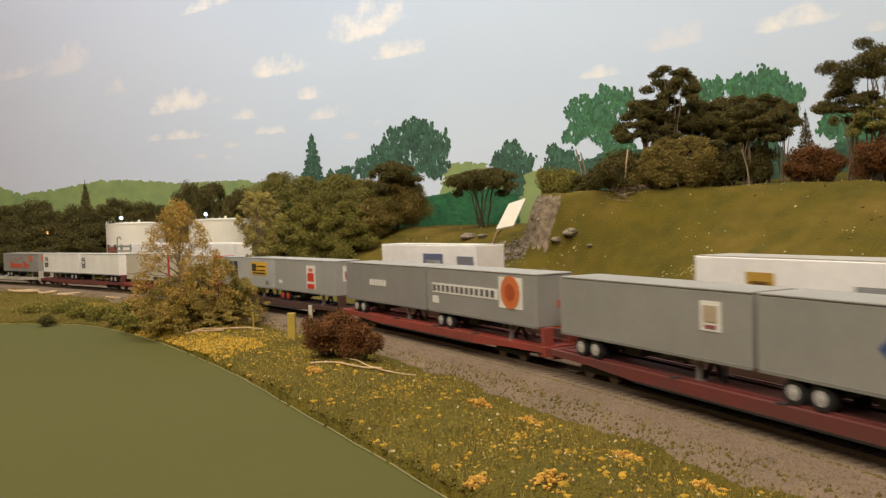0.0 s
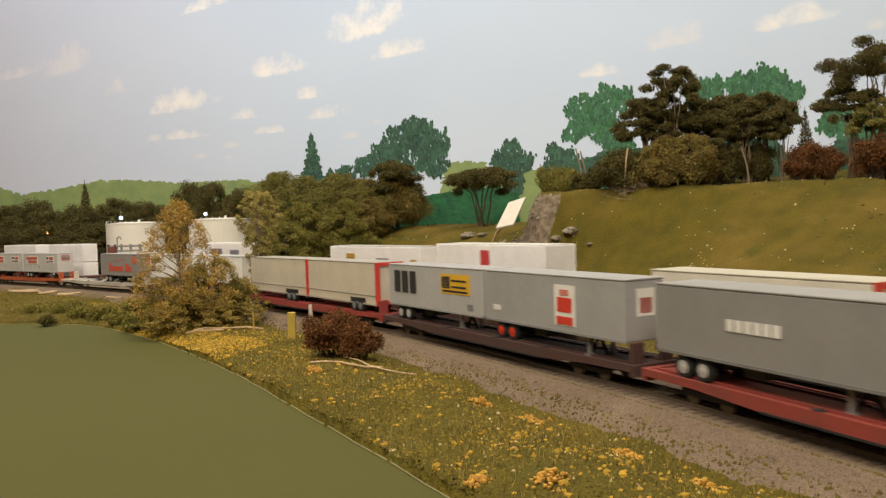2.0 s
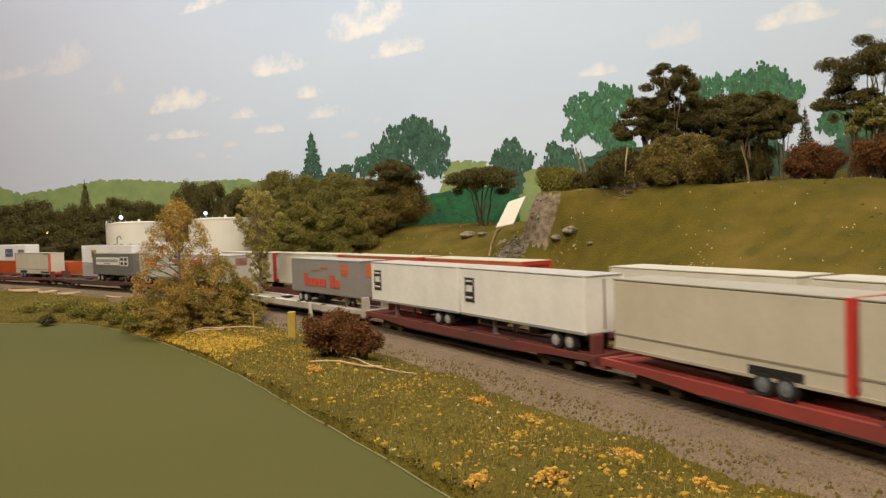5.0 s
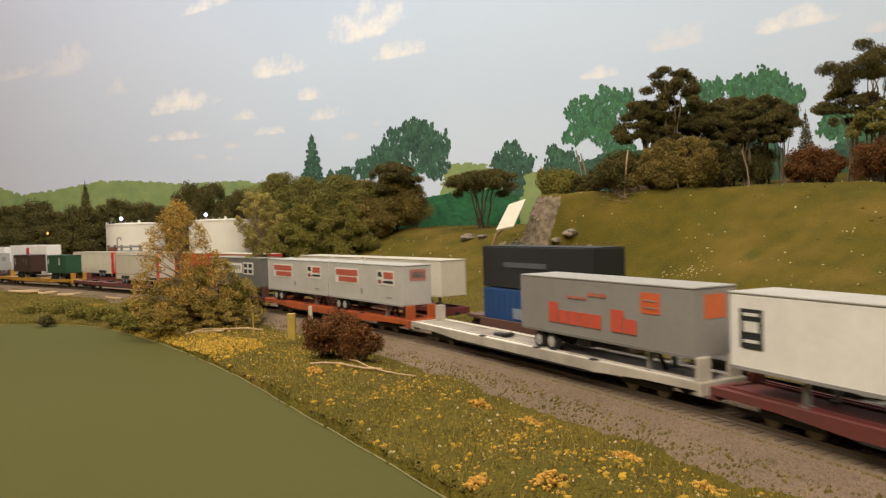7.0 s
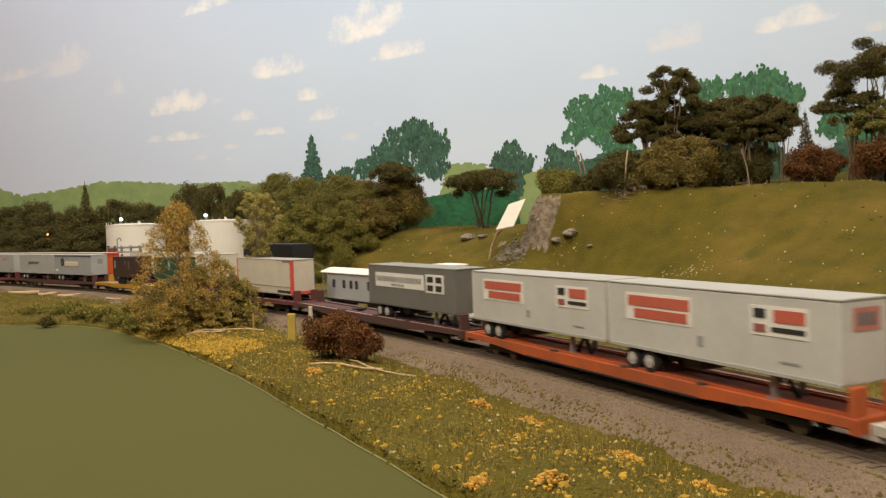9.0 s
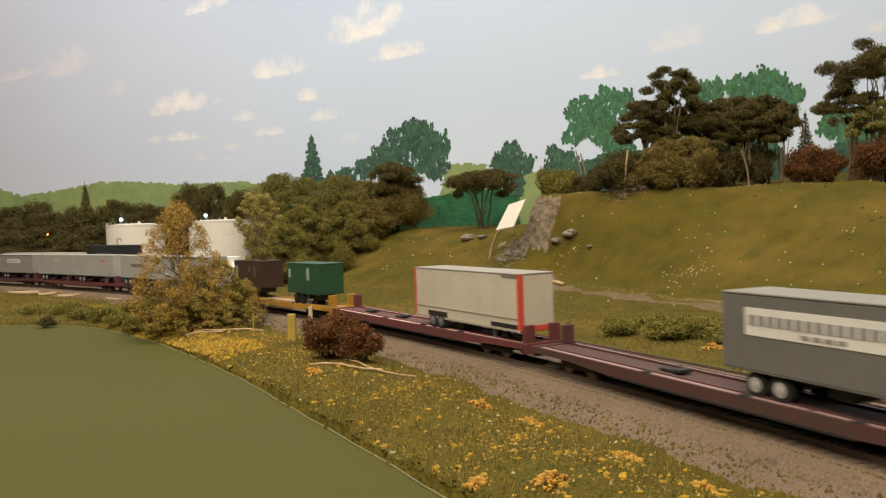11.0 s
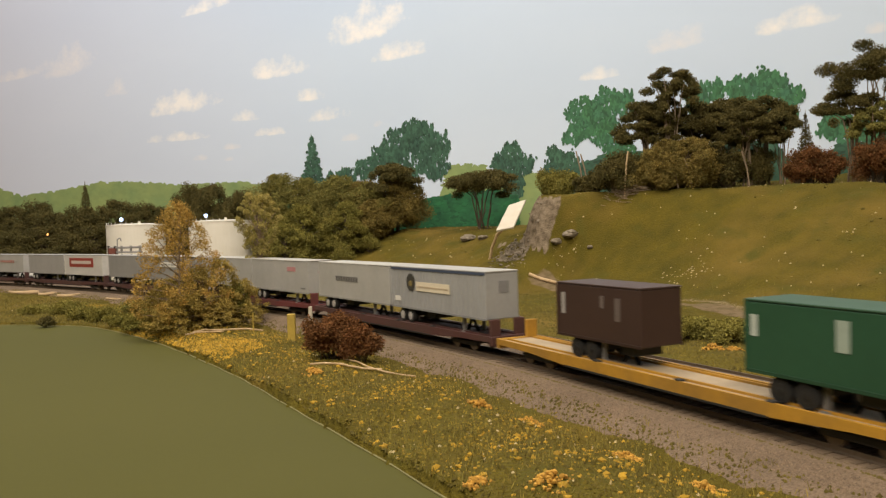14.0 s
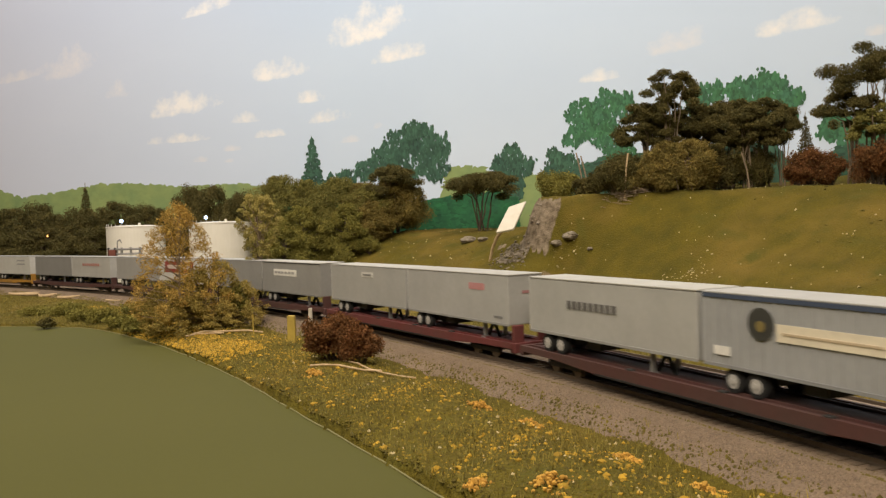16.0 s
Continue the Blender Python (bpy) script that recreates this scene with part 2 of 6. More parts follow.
TURF = turf_material()
BALLAST = material("ballast_gravel", (0.205, 0.146, 0.097), 0.9, second=(0.145, 0.103, 0.068), size=0.05, grain=0.5, grain_size=0.0012, bump=1.0)
ROCK = material("bare_plaster_rock", (0.30, 0.25, 0.19), 0.9, second=(0.13, 0.105, 0.07), size=0.012, mix=0.6, grain=0.35, grain_size=0.002, bump=1.0)


def ground():
    xs = spaced([(-5.0, 0), (-1.5, 0.08), (-1.1, 0.02), (1.0, 0.0075), (1.4, 0.03), (2.6, 0.1)])
    ys = spaced([(-4.3, 0), (0.0, 0.1), (0.2, 0.015), (1.75, 0.0075), (2.5, 0.02), (3.1, 0.08)])
    X, Y = np.meshgrid(xs, ys)
    Z = land(X, Y)
    side = in_board(X, Y)                       # positive: scenery
    Z = np.where(side > 0, np.maximum(Z, BOARD_Z + 0.002 * smooth(side, 0.02, 0.0)), BOARD_Z - 0.02)
    s, off = beside(X, Y)
    u = X * math.cos(TURN0) + Y * math.sin(TURN0)
    verts = np.stack([X, Y, Z], -1).reshape(-1, 3)
    w, h = len(xs), len(ys)
    idx = np.arange(w * h).reshape(h, w)
    faces = np.stack([idx[:-1, :-1], idx[:-1, 1:], idx[1:, 1:], idx[1:, :-1]], -1).reshape(-1, 4)
    behind = Y > np.interp(X, BACK[:, 0], BACK[:, 1]) + 0.05
    keep = ~behind.ravel()[faces].all(1)
    faces = faces[keep]
    me = mesh_of("ground", verts.tolist(), faces.tolist(), TURF, True)
    gy, gx = np.gradient(Z, ys, xs)
    steep = smooth(np.hypot(gx, gy), 0.55, 0.95) * smooth(u, -1.2, -1.15) * smooth(-u, 0.98, 1.01) * smooth(off, 0.36, 0.42)
    base = 0.43 - 0.2133 * (u + 0.70)
    half = 0.018 + 0.006 * np.sin(u * 31) + 0.004 * np.sin(u * 83)
    road = smooth(half - abs(off - base + 0.006), -0.008, 0.012) * smooth(u, -1.0, -0.94)
    for name, values in (("rock", steep), ("road", road)):
        me.attributes.new(name, "FLOAT", "POINT").data.foreach_set("value", values.ravel().astype(np.float32))
    return tagged(new("ground", me), "modelled grassy land of olive and yellow scenic turf", "ground", kind="structure")


GROUND = ground()


def board():
    e = catmull(EDGE, 10)
    verts = [(x, y, BOARD_Z) for x, y in e]
    n = len(verts)
    verts += [(-5.0, -4.2, BOARD_Z), (-5.0, 1.6, BOARD_Z)]
    low = [(x, y, z - 0.012) for x, y, z in verts]
    k = len(verts)
    faces = [list(range(k))[::-1], list(range(k, 2 * k))] + [[i, (i + 1) % k, k + (i + 1) % k, k + i] for i in range(k)]
    tagged(new("board", mesh_of("board", verts + low, faces, GREEN_BOARD)), "flat smooth olive-green painted board before the scenery", "board", kind="structure")
    # thin pale lip where the scenery meets the board
    bm = bmesh.new()
    prev = None
    for i in range(len(e)):
        t = e[min(i + 1, len(e) - 1)] - e[max(i - 1, 0)]
        t = t / np.hypot(*t)
        nn = np.array([-t[1], t[0]])
        p = e[i] + 0.0004 * np.sin(i * 1.7) * nn
        ring = [bm.verts.new((*(p + nn * a), BOARD_Z + z)) for a, z in ((-0.0002, 0.0002), (-0.0001, 0.0006), (0.0004, 0.0008), (0.0010, 0.0002))]
        if prev:
            for a in range(3):
                bm.faces.new((prev[a], ring[a], ring[a + 1], prev[a + 1]))
        prev = ring
    tagged(part("scenery_edge", bm, EDGE_PAINT), "thin pale lip along the edge of the scenery", "edge trim", kind="structure")


board()


def sweep(name, off, profile, mat, s0, s1, step, parent=None):
    """A profile of (sideways, up) swept along the track at a distance from the near centre line."""
    verts, faces = [], []
    ss = np.arange(s0, s1, step)
    k = len(profile)
    for i, s in enumerate(ss):
        for a, z in profile:
            x, y, h = on_track(s, off + a)
            verts.append((x, y, z))
        if i:
            o = i * k
            for j in range(k - 1):
                faces.append((o - k + j, o - k + j + 1, o + j + 1, o + j))
    ob = new(name, mesh_of(name, verts, faces, mat))
    ob.parent = parent
    return ob


RAIL_SHAPE = [(-0.0011, -0.0024), (-0.0004, -0.0018), (-0.00045, -0.0004), (-0.00045, 0.0), (0.00045, 0.0), (0.00045, -0.0004), (0.0004, -0.0018), (0.0011, -0.0024)]


def track(name, off, s_near, s_far, label):
    bed = sweep(name, off, [(-0.052, -0.0185), (-0.036, -0.0092), (-0.0215, -0.0040), (-0.0185, -0.0028), (0.0185, -0.0028), (0.0205, -0.0042), (0.046, -0.0135)], BALLAST, -4.6, 3.6, 0.02)
    tagged(bed, label, "railway track", kind="structure")
    for side in (-0.00825, 0.00825):
        sweep("rail", off + side, RAIL_SHAPE, RAIL, -4.6, 3.6, 0.02, bed)
    bm = box(-0.0013, 0.0013, -0.0155, 0.0155, -0.0046, -0.0024)
    me = bpy.data.meshes.new("tie")
    bm.to_mesh(me)
    bm.free()
    me.materials.append(TIE)
    rng = random.Random(3)
    s, rest_v, rest_f = -2.0, [], []
    cube = [v.co.copy() for v in me.vertices]
    quads = [tuple(p.vertices) for p in me.polygons]
    while s < 0.9:
        x, y, h = on_track(s, off)
        m = Matrix.Translation((x, y, rng.uniform(-0.0001, 0.0001))) @ Euler((0, 0, h + rng.uniform(-0.02, 0.02))).to_matrix().to_4x4()
        if s_near < s < s_far:
            shared("tie", me, bed, m)
        else:
            o = len(rest_v)
            rest_v += [tuple(m @ c) for c in cube]
            rest_f += [tuple(o + i for i in q) for q in quads]
        s += 0.0072
    ob = new("far_ties", mesh_of("far_ties", rest_v, rest_f, TIE))
    ob.parent = bed
    tagged(ob, kind="stuff")


track("near_track", 0.0, -0.7, 0.6, "single track on brown-grey ballast with dark wooden ties")
track("far_track", FAR_TRACK, -0.6, 0.6, "second track on grey ballast beside the first")

# the backdrop: a coved sheet painted as a hazy summer sky
# painted clouds: length along the backdrop, height, width, depth, slant, weight
CLOUDS = [(4.389, 0.432, 0.31, 0.085, 0.25, 0.6), (4.485, 0.691, 0.19, 0.045, 0.5, 0.6), (4.977, 0.568, 0.27, 0.105, 0.35, 0.7), (5.066, 0.503, 0.175, 0.05, 0.2, 0.7), (4.706, 0.497, 0.205, 0.06, 0.1, 0.7),
          (4.795, 0.424, 0.155, 0.043, 0, 0.65), (4.591, 0.386, 0.145, 0.033, 0, 0.65), (4.673, 0.342, 0.125, 0.025, 0, 0.65), (4.863, 0.37, 0.165, 0.042, 0.1, 0.6), (4.385, 0.348, 0.255, 0.034, 0.05, 0.6),
          (5.925, 0.453, 0.21, 0.05, 0.3, 0.65), (5.551, 0.399, 0.115, 0.036, 0.1, 0.55)]
THIN = [(3.997, 0.575, 0.23, 0.105, 0.2, 0.7), (3.829, 0.572, 0.25, 0.042, 0.5, 0.6), (4.185, 0.492, 0.15, 0.06, 0, 0.5), (4.559, 0.313, 0.085, 0.02, 0, 0.6), (4.452, 0.289, 0.075, 0.019, 0, 0.6), (4.541, 0.282, 0.05, 0.014, 0, 0.5),
        (4.919, 0.311, 0.068, 0.02, 0, 0.5), (5.008, 0.339, 0.08, 0.024, 0, 0.5), (5.718, 0.447, 0.165, 0.062, 0.2, 0.65), (6.074, 0.425, 0.045, 0.027, 0, 0.5)]


def sky_paint():
    """Hazy painted sky, paler towards the horizon, with small flat-based clouds brushed into it."""
    m = bpy.data.materials.new("painted_sky")
    m.use_nodes = True
    nt = m.node_tree
    b = nt.nodes["Principled BSDF"]
    b.inputs["Roughness"].default_value, b.inputs["Specular IOR Level"].default_value = 0.8, 0.2

    def op(kind, *args):
        o = nt.nodes.new("ShaderNodeMath")
        o.operation = kind
        for i, v in enumerate(args):
            if isinstance(v, (int, float)):
                o.inputs[i].default_value = v
            else:
                nt.links.new(v, o.inputs[i])
        return o.outputs[0]
    uv = nt.nodes.new("ShaderNodeUVMap").outputs[0]
    sep = nt.nodes.new("ShaderNodeSeparateXYZ")
    nt.links.new(uv, sep.inputs[0])
    along, up = sep.outputs[0], sep.outputs[1]

    def speckle(scale, detail, stretch):
        v = nt.nodes.new("ShaderNodeVectorMath")
        v.operation = "MULTIPLY"
        v.inputs[1].default_value = (1, stretch, 1)
        nt.links.new(uv, v.inputs[0])
        n = nt.nodes.new("ShaderNodeTexNoise")
        n.inputs["Scale"].default_value, n.inputs["Detail"].default_value = scale, detail
        nt.links.new(v.outputs[0], n.inputs["Vector"])
        return n.outputs["Fac"]
    ramp = nt.nodes.new("ShaderNodeValToRGB")
    r = ramp.color_ramp
    r.elements[0].position, r.elements[0].color = 0.25, (0.645, 0.735, 0.875, 1)
    r.elements[1].position, r.elements[1].color = 0.95, (0.475, 0.585, 0.77, 1)
    e = r.elements.new(0.55)
    e.color = (0.565, 0.665, 0.82, 1)
    nt.links.new(op("MULTIPLY_ADD", speckle(2.2, 5, 2.0), 0.35, up), ramp.inputs[0])
    left = nt.nodes.new("ShaderNodeMapRange")
    left.inputs[1].default_value, left.inputs[2].default_value, left.inputs[4].default_value = 4.9, 3.7, 0.6
    nt.links.new(along, left.inputs[0])
    blush = nt.nodes.new("ShaderNodeMix")
    blush.data_type = "RGBA"
    blush.inputs[7].default_value = (0.60, 0.595, 0.71, 1)
    nt.links.new(left.outputs[0], blush.inputs[0])
    nt.links.new(ramp.outputs[0], blush.inputs[6])
    rough = op("ADD", op("MULTIPLY_ADD", speckle(19, 3, 0.9), 2.4, -1.2), op("MULTIPLY_ADD", speckle(80, 3, 1.2), 0.7, -0.35))
    colour = blush.outputs[2]
    for group, white, edge, most in ((THIN, (0.80, 0.76, 0.78), 1.1, 0.62), (CLOUDS, (0.83, 0.82, 0.84), 0.9, 0.95)):
        best = None
        for a, z, w, h, lean, weight in group:
            x = op("MULTIPLY_ADD", along, 2 / w, -2 * a / w)
            y = op("MULTIPLY_ADD", x, -lean / 2, op("MULTIPLY_ADD", up, 1 / h, -z / h))
            y = op("MAXIMUM", op("MULTIPLY", y, 1.15), op("MULTIPLY", y, -5.0))
            level = op("SUBTRACT", weight, op("MULTIPLY_ADD", x, x, op("MULTIPLY", y, y)))
            best = level if best is None else op("MAXIMUM", best, level)
        mr = nt.nodes.new("ShaderNodeMapRange")
        mr.inputs[2].default_value, mr.inputs[4].default_value = edge, most
        nt.links.new(op("ADD", op("MAXIMUM", best, -2.0), rough), mr.inputs[0])
        x = nt.nodes.new("ShaderNodeMix")
        x.data_type = "RGBA"
        x.inputs[7].default_value = (*white, 1)
        nt.links.new(mr.outputs[0], x.inputs[0])
        nt.links.new(colour, x.inputs[6])
        colour = x.outputs[2]
    nt.links.new(colour, b.inputs["Base Color"])
    return m


def sheet(name, z0, z1, mat, proud=0.0, cove=True):
    verts, faces = [], []
    levels = [z0, 0.3, 0.8, 1.2, 1.5, z1]
    for i, (x, y) in enumerate(BACK):
        for z in levels:
            verts.append((x, y, z))
    k = len(levels)
    for i in range(1, len(BACK)):
        for j in range(k - 1):
            faces.append(((i - 1) * k + j, i * k + j, i * k + j + 1, (i - 1) * k + j + 1))
    me = mesh_of(name, verts, faces, mat, True)
    layer = me.uv_layers.new(name="UVMap")            # metres along and up
    for loop in me.loops:
        layer.data[loop.index].uv = (BACK_RUN[loop.vertex_index // k], levels[loop.vertex_index % k])
    return new(name, me)


BACKDROP = tagged(sheet("backdrop", -0.05, 2.1, sky_paint()), "painted sky backdrop, pale hazy blue-grey with small white clouds", "backdrop", kind="structure")

ROOM = material("room_paint", (0.62, 0.58, 0.50), 0.8, second=(0.56, 0.52, 0.45), size=0.4)
FLOOR = material("room_carpet", (0.16, 0.15, 0.14), 0.95, grain=0.3, grain_size=0.004)


def slab(name, x0, x1, y0, y1, z0, z1, mat, label, category):
    return tagged(part(name, box(x0, x1, y0, y1, z0, z1), mat), label, category, kind="structure")


slab("ceiling", -5.3, 3.0, -4.7, 3.4, 2.1, 2.15, ROOM, "plain off-white ceiling of the layout room", "ceiling")
slab("floor", -5.3, 3.0, -4.7, 3.4, -1.2, -1.15, FLOOR, "plain dark carpet floor of the layout room", "floor")
slab("wall_south", -5.3, 3.0, -4.8, -4.7, -1.15, 2.1, ROOM, "plain off-white room wall", "wall")
slab("wall_north", -5.3, 3.0, 3.4, 3.5, -1.15, 2.1, ROOM, "plain off-white room wall behind the backdrop", "wall")
slab("wall_west", -5.4, -5.3, -4.7, 3.4, -1.15, 2.1, ROOM, "plain off-white room wall", "wall")
slab("wall_east", 3.0, 3.1, -4.7, 3.4, -1.15, 2.1, ROOM, "plain off-white room wall", "wall")
# ---- the trains ----
DECK = 0.0125
BODY_L, BODY_W, BODY_H, BODY_Z = 0.143, 0.028, 0.0335, 0.012     # semi-trailer body, its floor above the deck


def wheel_meshes(hub):
    bm = rod((0, -0.0022, 0), (0, 0.0022, 0), 0.0058, sides=20)
    bmesh.ops.bevel(bm, geom=[e for e in bm.edges if abs(e.verts[0].co.y - e.verts[1].co.y) < 1e-6], offset=0.0007, segments=2, affect="EDGES")
    tyre = bpy.data.meshes.new("wheel")
    bm.to_mesh(tyre)
    bm.free()
    tyre.materials.append(RUBBER)
    bm = rod((0, -0.00245, 0), (0, -0.0012, 0), 0.0033, sides=16)
    rod((0, -0.0031, 0), (0, -0.0020, 0), 0.0013, sides=10, bm=bm)
    rim = bpy.data.meshes.new("rim")
    bm.to_mesh(rim)
    bm.free()
    rim.materials.append(hub)
    return tyre, rim


WHEELS = {k: wheel_meshes(h) for k, h in (("white", HUB), ("red", HUB_RED), ("grey", HUB_GREY), ("black", BLACK))}


def plate(x0, x1, z0, z1, y, colour, parent, name="sign", label="", thick=0.0003, face=-1):
    """A thin painted panel on the side of a body; face -1 is the side that looks at the aisle."""
    ya, yb = (y - thick, y) if face < 0 else (y, y + thick)
    return part(name, box(x0, x1, ya, yb, z0, z1), paint(colour, 0.5, "lettering"), parent, label)


def trailer(label, colour, roof=(0.55, 0.54, 0.50), length=BODY_L, tall=BODY_H, hub="white", back_to_front=False, ribs=0, frame=None, rail=None, legs=True, low=False,
            signs=(), front_signs=(), rough=0.42, group="semi-trailers on flat cars"):
    """A semi-trailer: nose towards +x (or towards -x when back_to_front), its wheels on the deck at z 0."""
    top = empty("semi_trailer", None, label, "semi-trailer", group)
    z0 = BODY_Z - (0.004 if low else 0)
    z1 = BODY_Z + tall
    h, w = length / 2, BODY_W / 2
    skin = paint(colour, rough, "trailer_skin")
    body = part("body", box(-h, h, -w, w, z0, z1 - 0.0006, 0.0006), skin, top)
    part("roof", box(-h - 0.0004, h + 0.0004, -w - 0.0003, w + 0.0003, z1 - 0.0006, z1 + 0.0005, 0.0004), paint(tuple(c * (0.72 if max(roof) > 0.45 else 1) for c in roof), 0.6, "roof_skin"), top, "weathered roof")
    bottom = rail or tuple(c * 0.72 for c in colour)
    for sy in (-1, 1):
        part("lower_rail", box(-h - 0.0003, h + 0.0003, sy * w - 0.0005, sy * w + 0.0005, z0 - 0.0004, z0 + 0.0011), paint(bottom, 0.45, "rail_paint"), top)
    e = -1 if not back_to_front else 1            # where the doors and wheels are
    for sy in (-1, 1):
        part("corner_post", box(e * h - 0.0005, e * h + 0.0005, sy * w - 0.0004, sy * w + 0.0004, z0, z1, 0.0002), paint(frame or tuple(min(1, c * 1.1) for c in colour), 0.4, "post_paint"), top)
    if frame:
        x = e * h
        for a in ((-w, -w + 0.003, z0, z1), (w - 0.003, w, z0, z1), (-w + 0.003, w - 0.003, z1 - 0.003, z1), (-w + 0.003, w - 0.003, z0, z0 + 0.003)):
            part("door_frame", box(x - 0.0012, x + 0.0012, a[0] - 0.0004, a[1] + 0.0004, a[2], a[3] + 0.0002), paint(frame, 0.4, "frame_paint"), top, "red door frame")
    else:
        part("door_seam", box(e * h - 0.0003, e * h + 0.0003, -0.0004, 0.0004, z0 + 0.002, z1 - 0.002), BLACK, top)
    for k in range(ribs):
        x = -h + (k + 0.5) * length / ribs
        part("rib", box(x - 0.0003, x + 0.0003, -w - 0.0004, -w, z0 + 0.0012, z1 - 0.002), skin, top)
    tyre, rim = WHEELS[hub]
    at = [e * (h - 0.017), e * (h - 0.0305)] if not low else [e * (h - 0.029), e * (h - 0.041)]
    for x in at:
        for sy in (-1, 1):
            m = Matrix.Translation((x, sy * (w - (0.0012 if low else 0.0032)), 0.0058)) @ Euler((0, 0, 0 if sy < 0 else math.pi)).to_matrix().to_4x4()
            o = shared("wheel", tyre, top, m)
            shared("rim", rim, o)
        part("axle", rod((x, -w + 0.003, 0.0058), (x, w - 0.003, 0.0058), 0.0009), BLACK, top)
    mid = sum(at) / 2
    part("bogie", box(mid - 0.013, mid + 0.013, -0.006, 0.006, 0.0062, z0), BLACK, top)
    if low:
        # solid black box paints the shade of the arch, nothing is cut open
        part("wheel_arch_shade", box(mid - 0.0145, mid + 0.0145, -w - 0.0003, w + 0.0003, z0 - 0.0002, z0 + 0.0052), BLACK, top, "solid black box standing in for the shaded wheel arch")
    part("spare_box", box(e * (h - 0.058) - 0.006, e * (h - 0.058) + 0.006, -0.009, 0.009, z0 - 0.006, z0), BLACK, top)
    if low and legs:
        # the body is not raised here; a black box gives the shade below the nose
        part("nose_shade", box(h - 0.034, h - 0.001, -w - 0.0002, w + 0.0002, z0 - 0.0006, z0 + 0.0042), BLACK, top, "black box standing in for the shade under the nose")
    if legs:
        lx = -e * (h - 0.037)
        for sy in (-0.0085, 0.0085):
            bm = box(lx - 0.0011, lx + 0.0011, sy - 0.0011, sy + 0.0011, 0.001, z0)
            box(lx - 0.0024, lx + 0.0024, sy - 0.002, sy + 0.002, 0.0, 0.001, bm=bm)
            part("landing_leg", bm, STEEL, top)
    for s in signs:
        x0, x1, a, b, c = s[:5]
        lift = s[5] if len(s) > 5 else 0.0
        if len(s) > 6:                        # round emblem
            cx, cz = -h + (x0 + x1) / 2 * length, z0 + (a + b) / 2 * (z1 - z0)
            part("emblem", rod((cx, -w - lift - 0.0003, cz), (cx, -w - lift, cz), (x1 - x0) / 2 * length, sides=4 if s[6] == "diamond" else 24), paint(c, 0.5, "lettering"), top)
        else:
            plate(-h + x0 * length, -h + x1 * length, z0 + a * (z1 - z0), z0 + b * (z1 - z0), -w - lift, c, top)
    for y0, y1, a, b, c in front_signs:
        part("front_sign", box(h, h + 0.0003, -w + y0 * 2 * w, -w + y1 * 2 * w, z0 + a * (z1 - z0), z0 + b * (z1 - z0)), paint(c, 0.5, "lettering"), top)
    return top


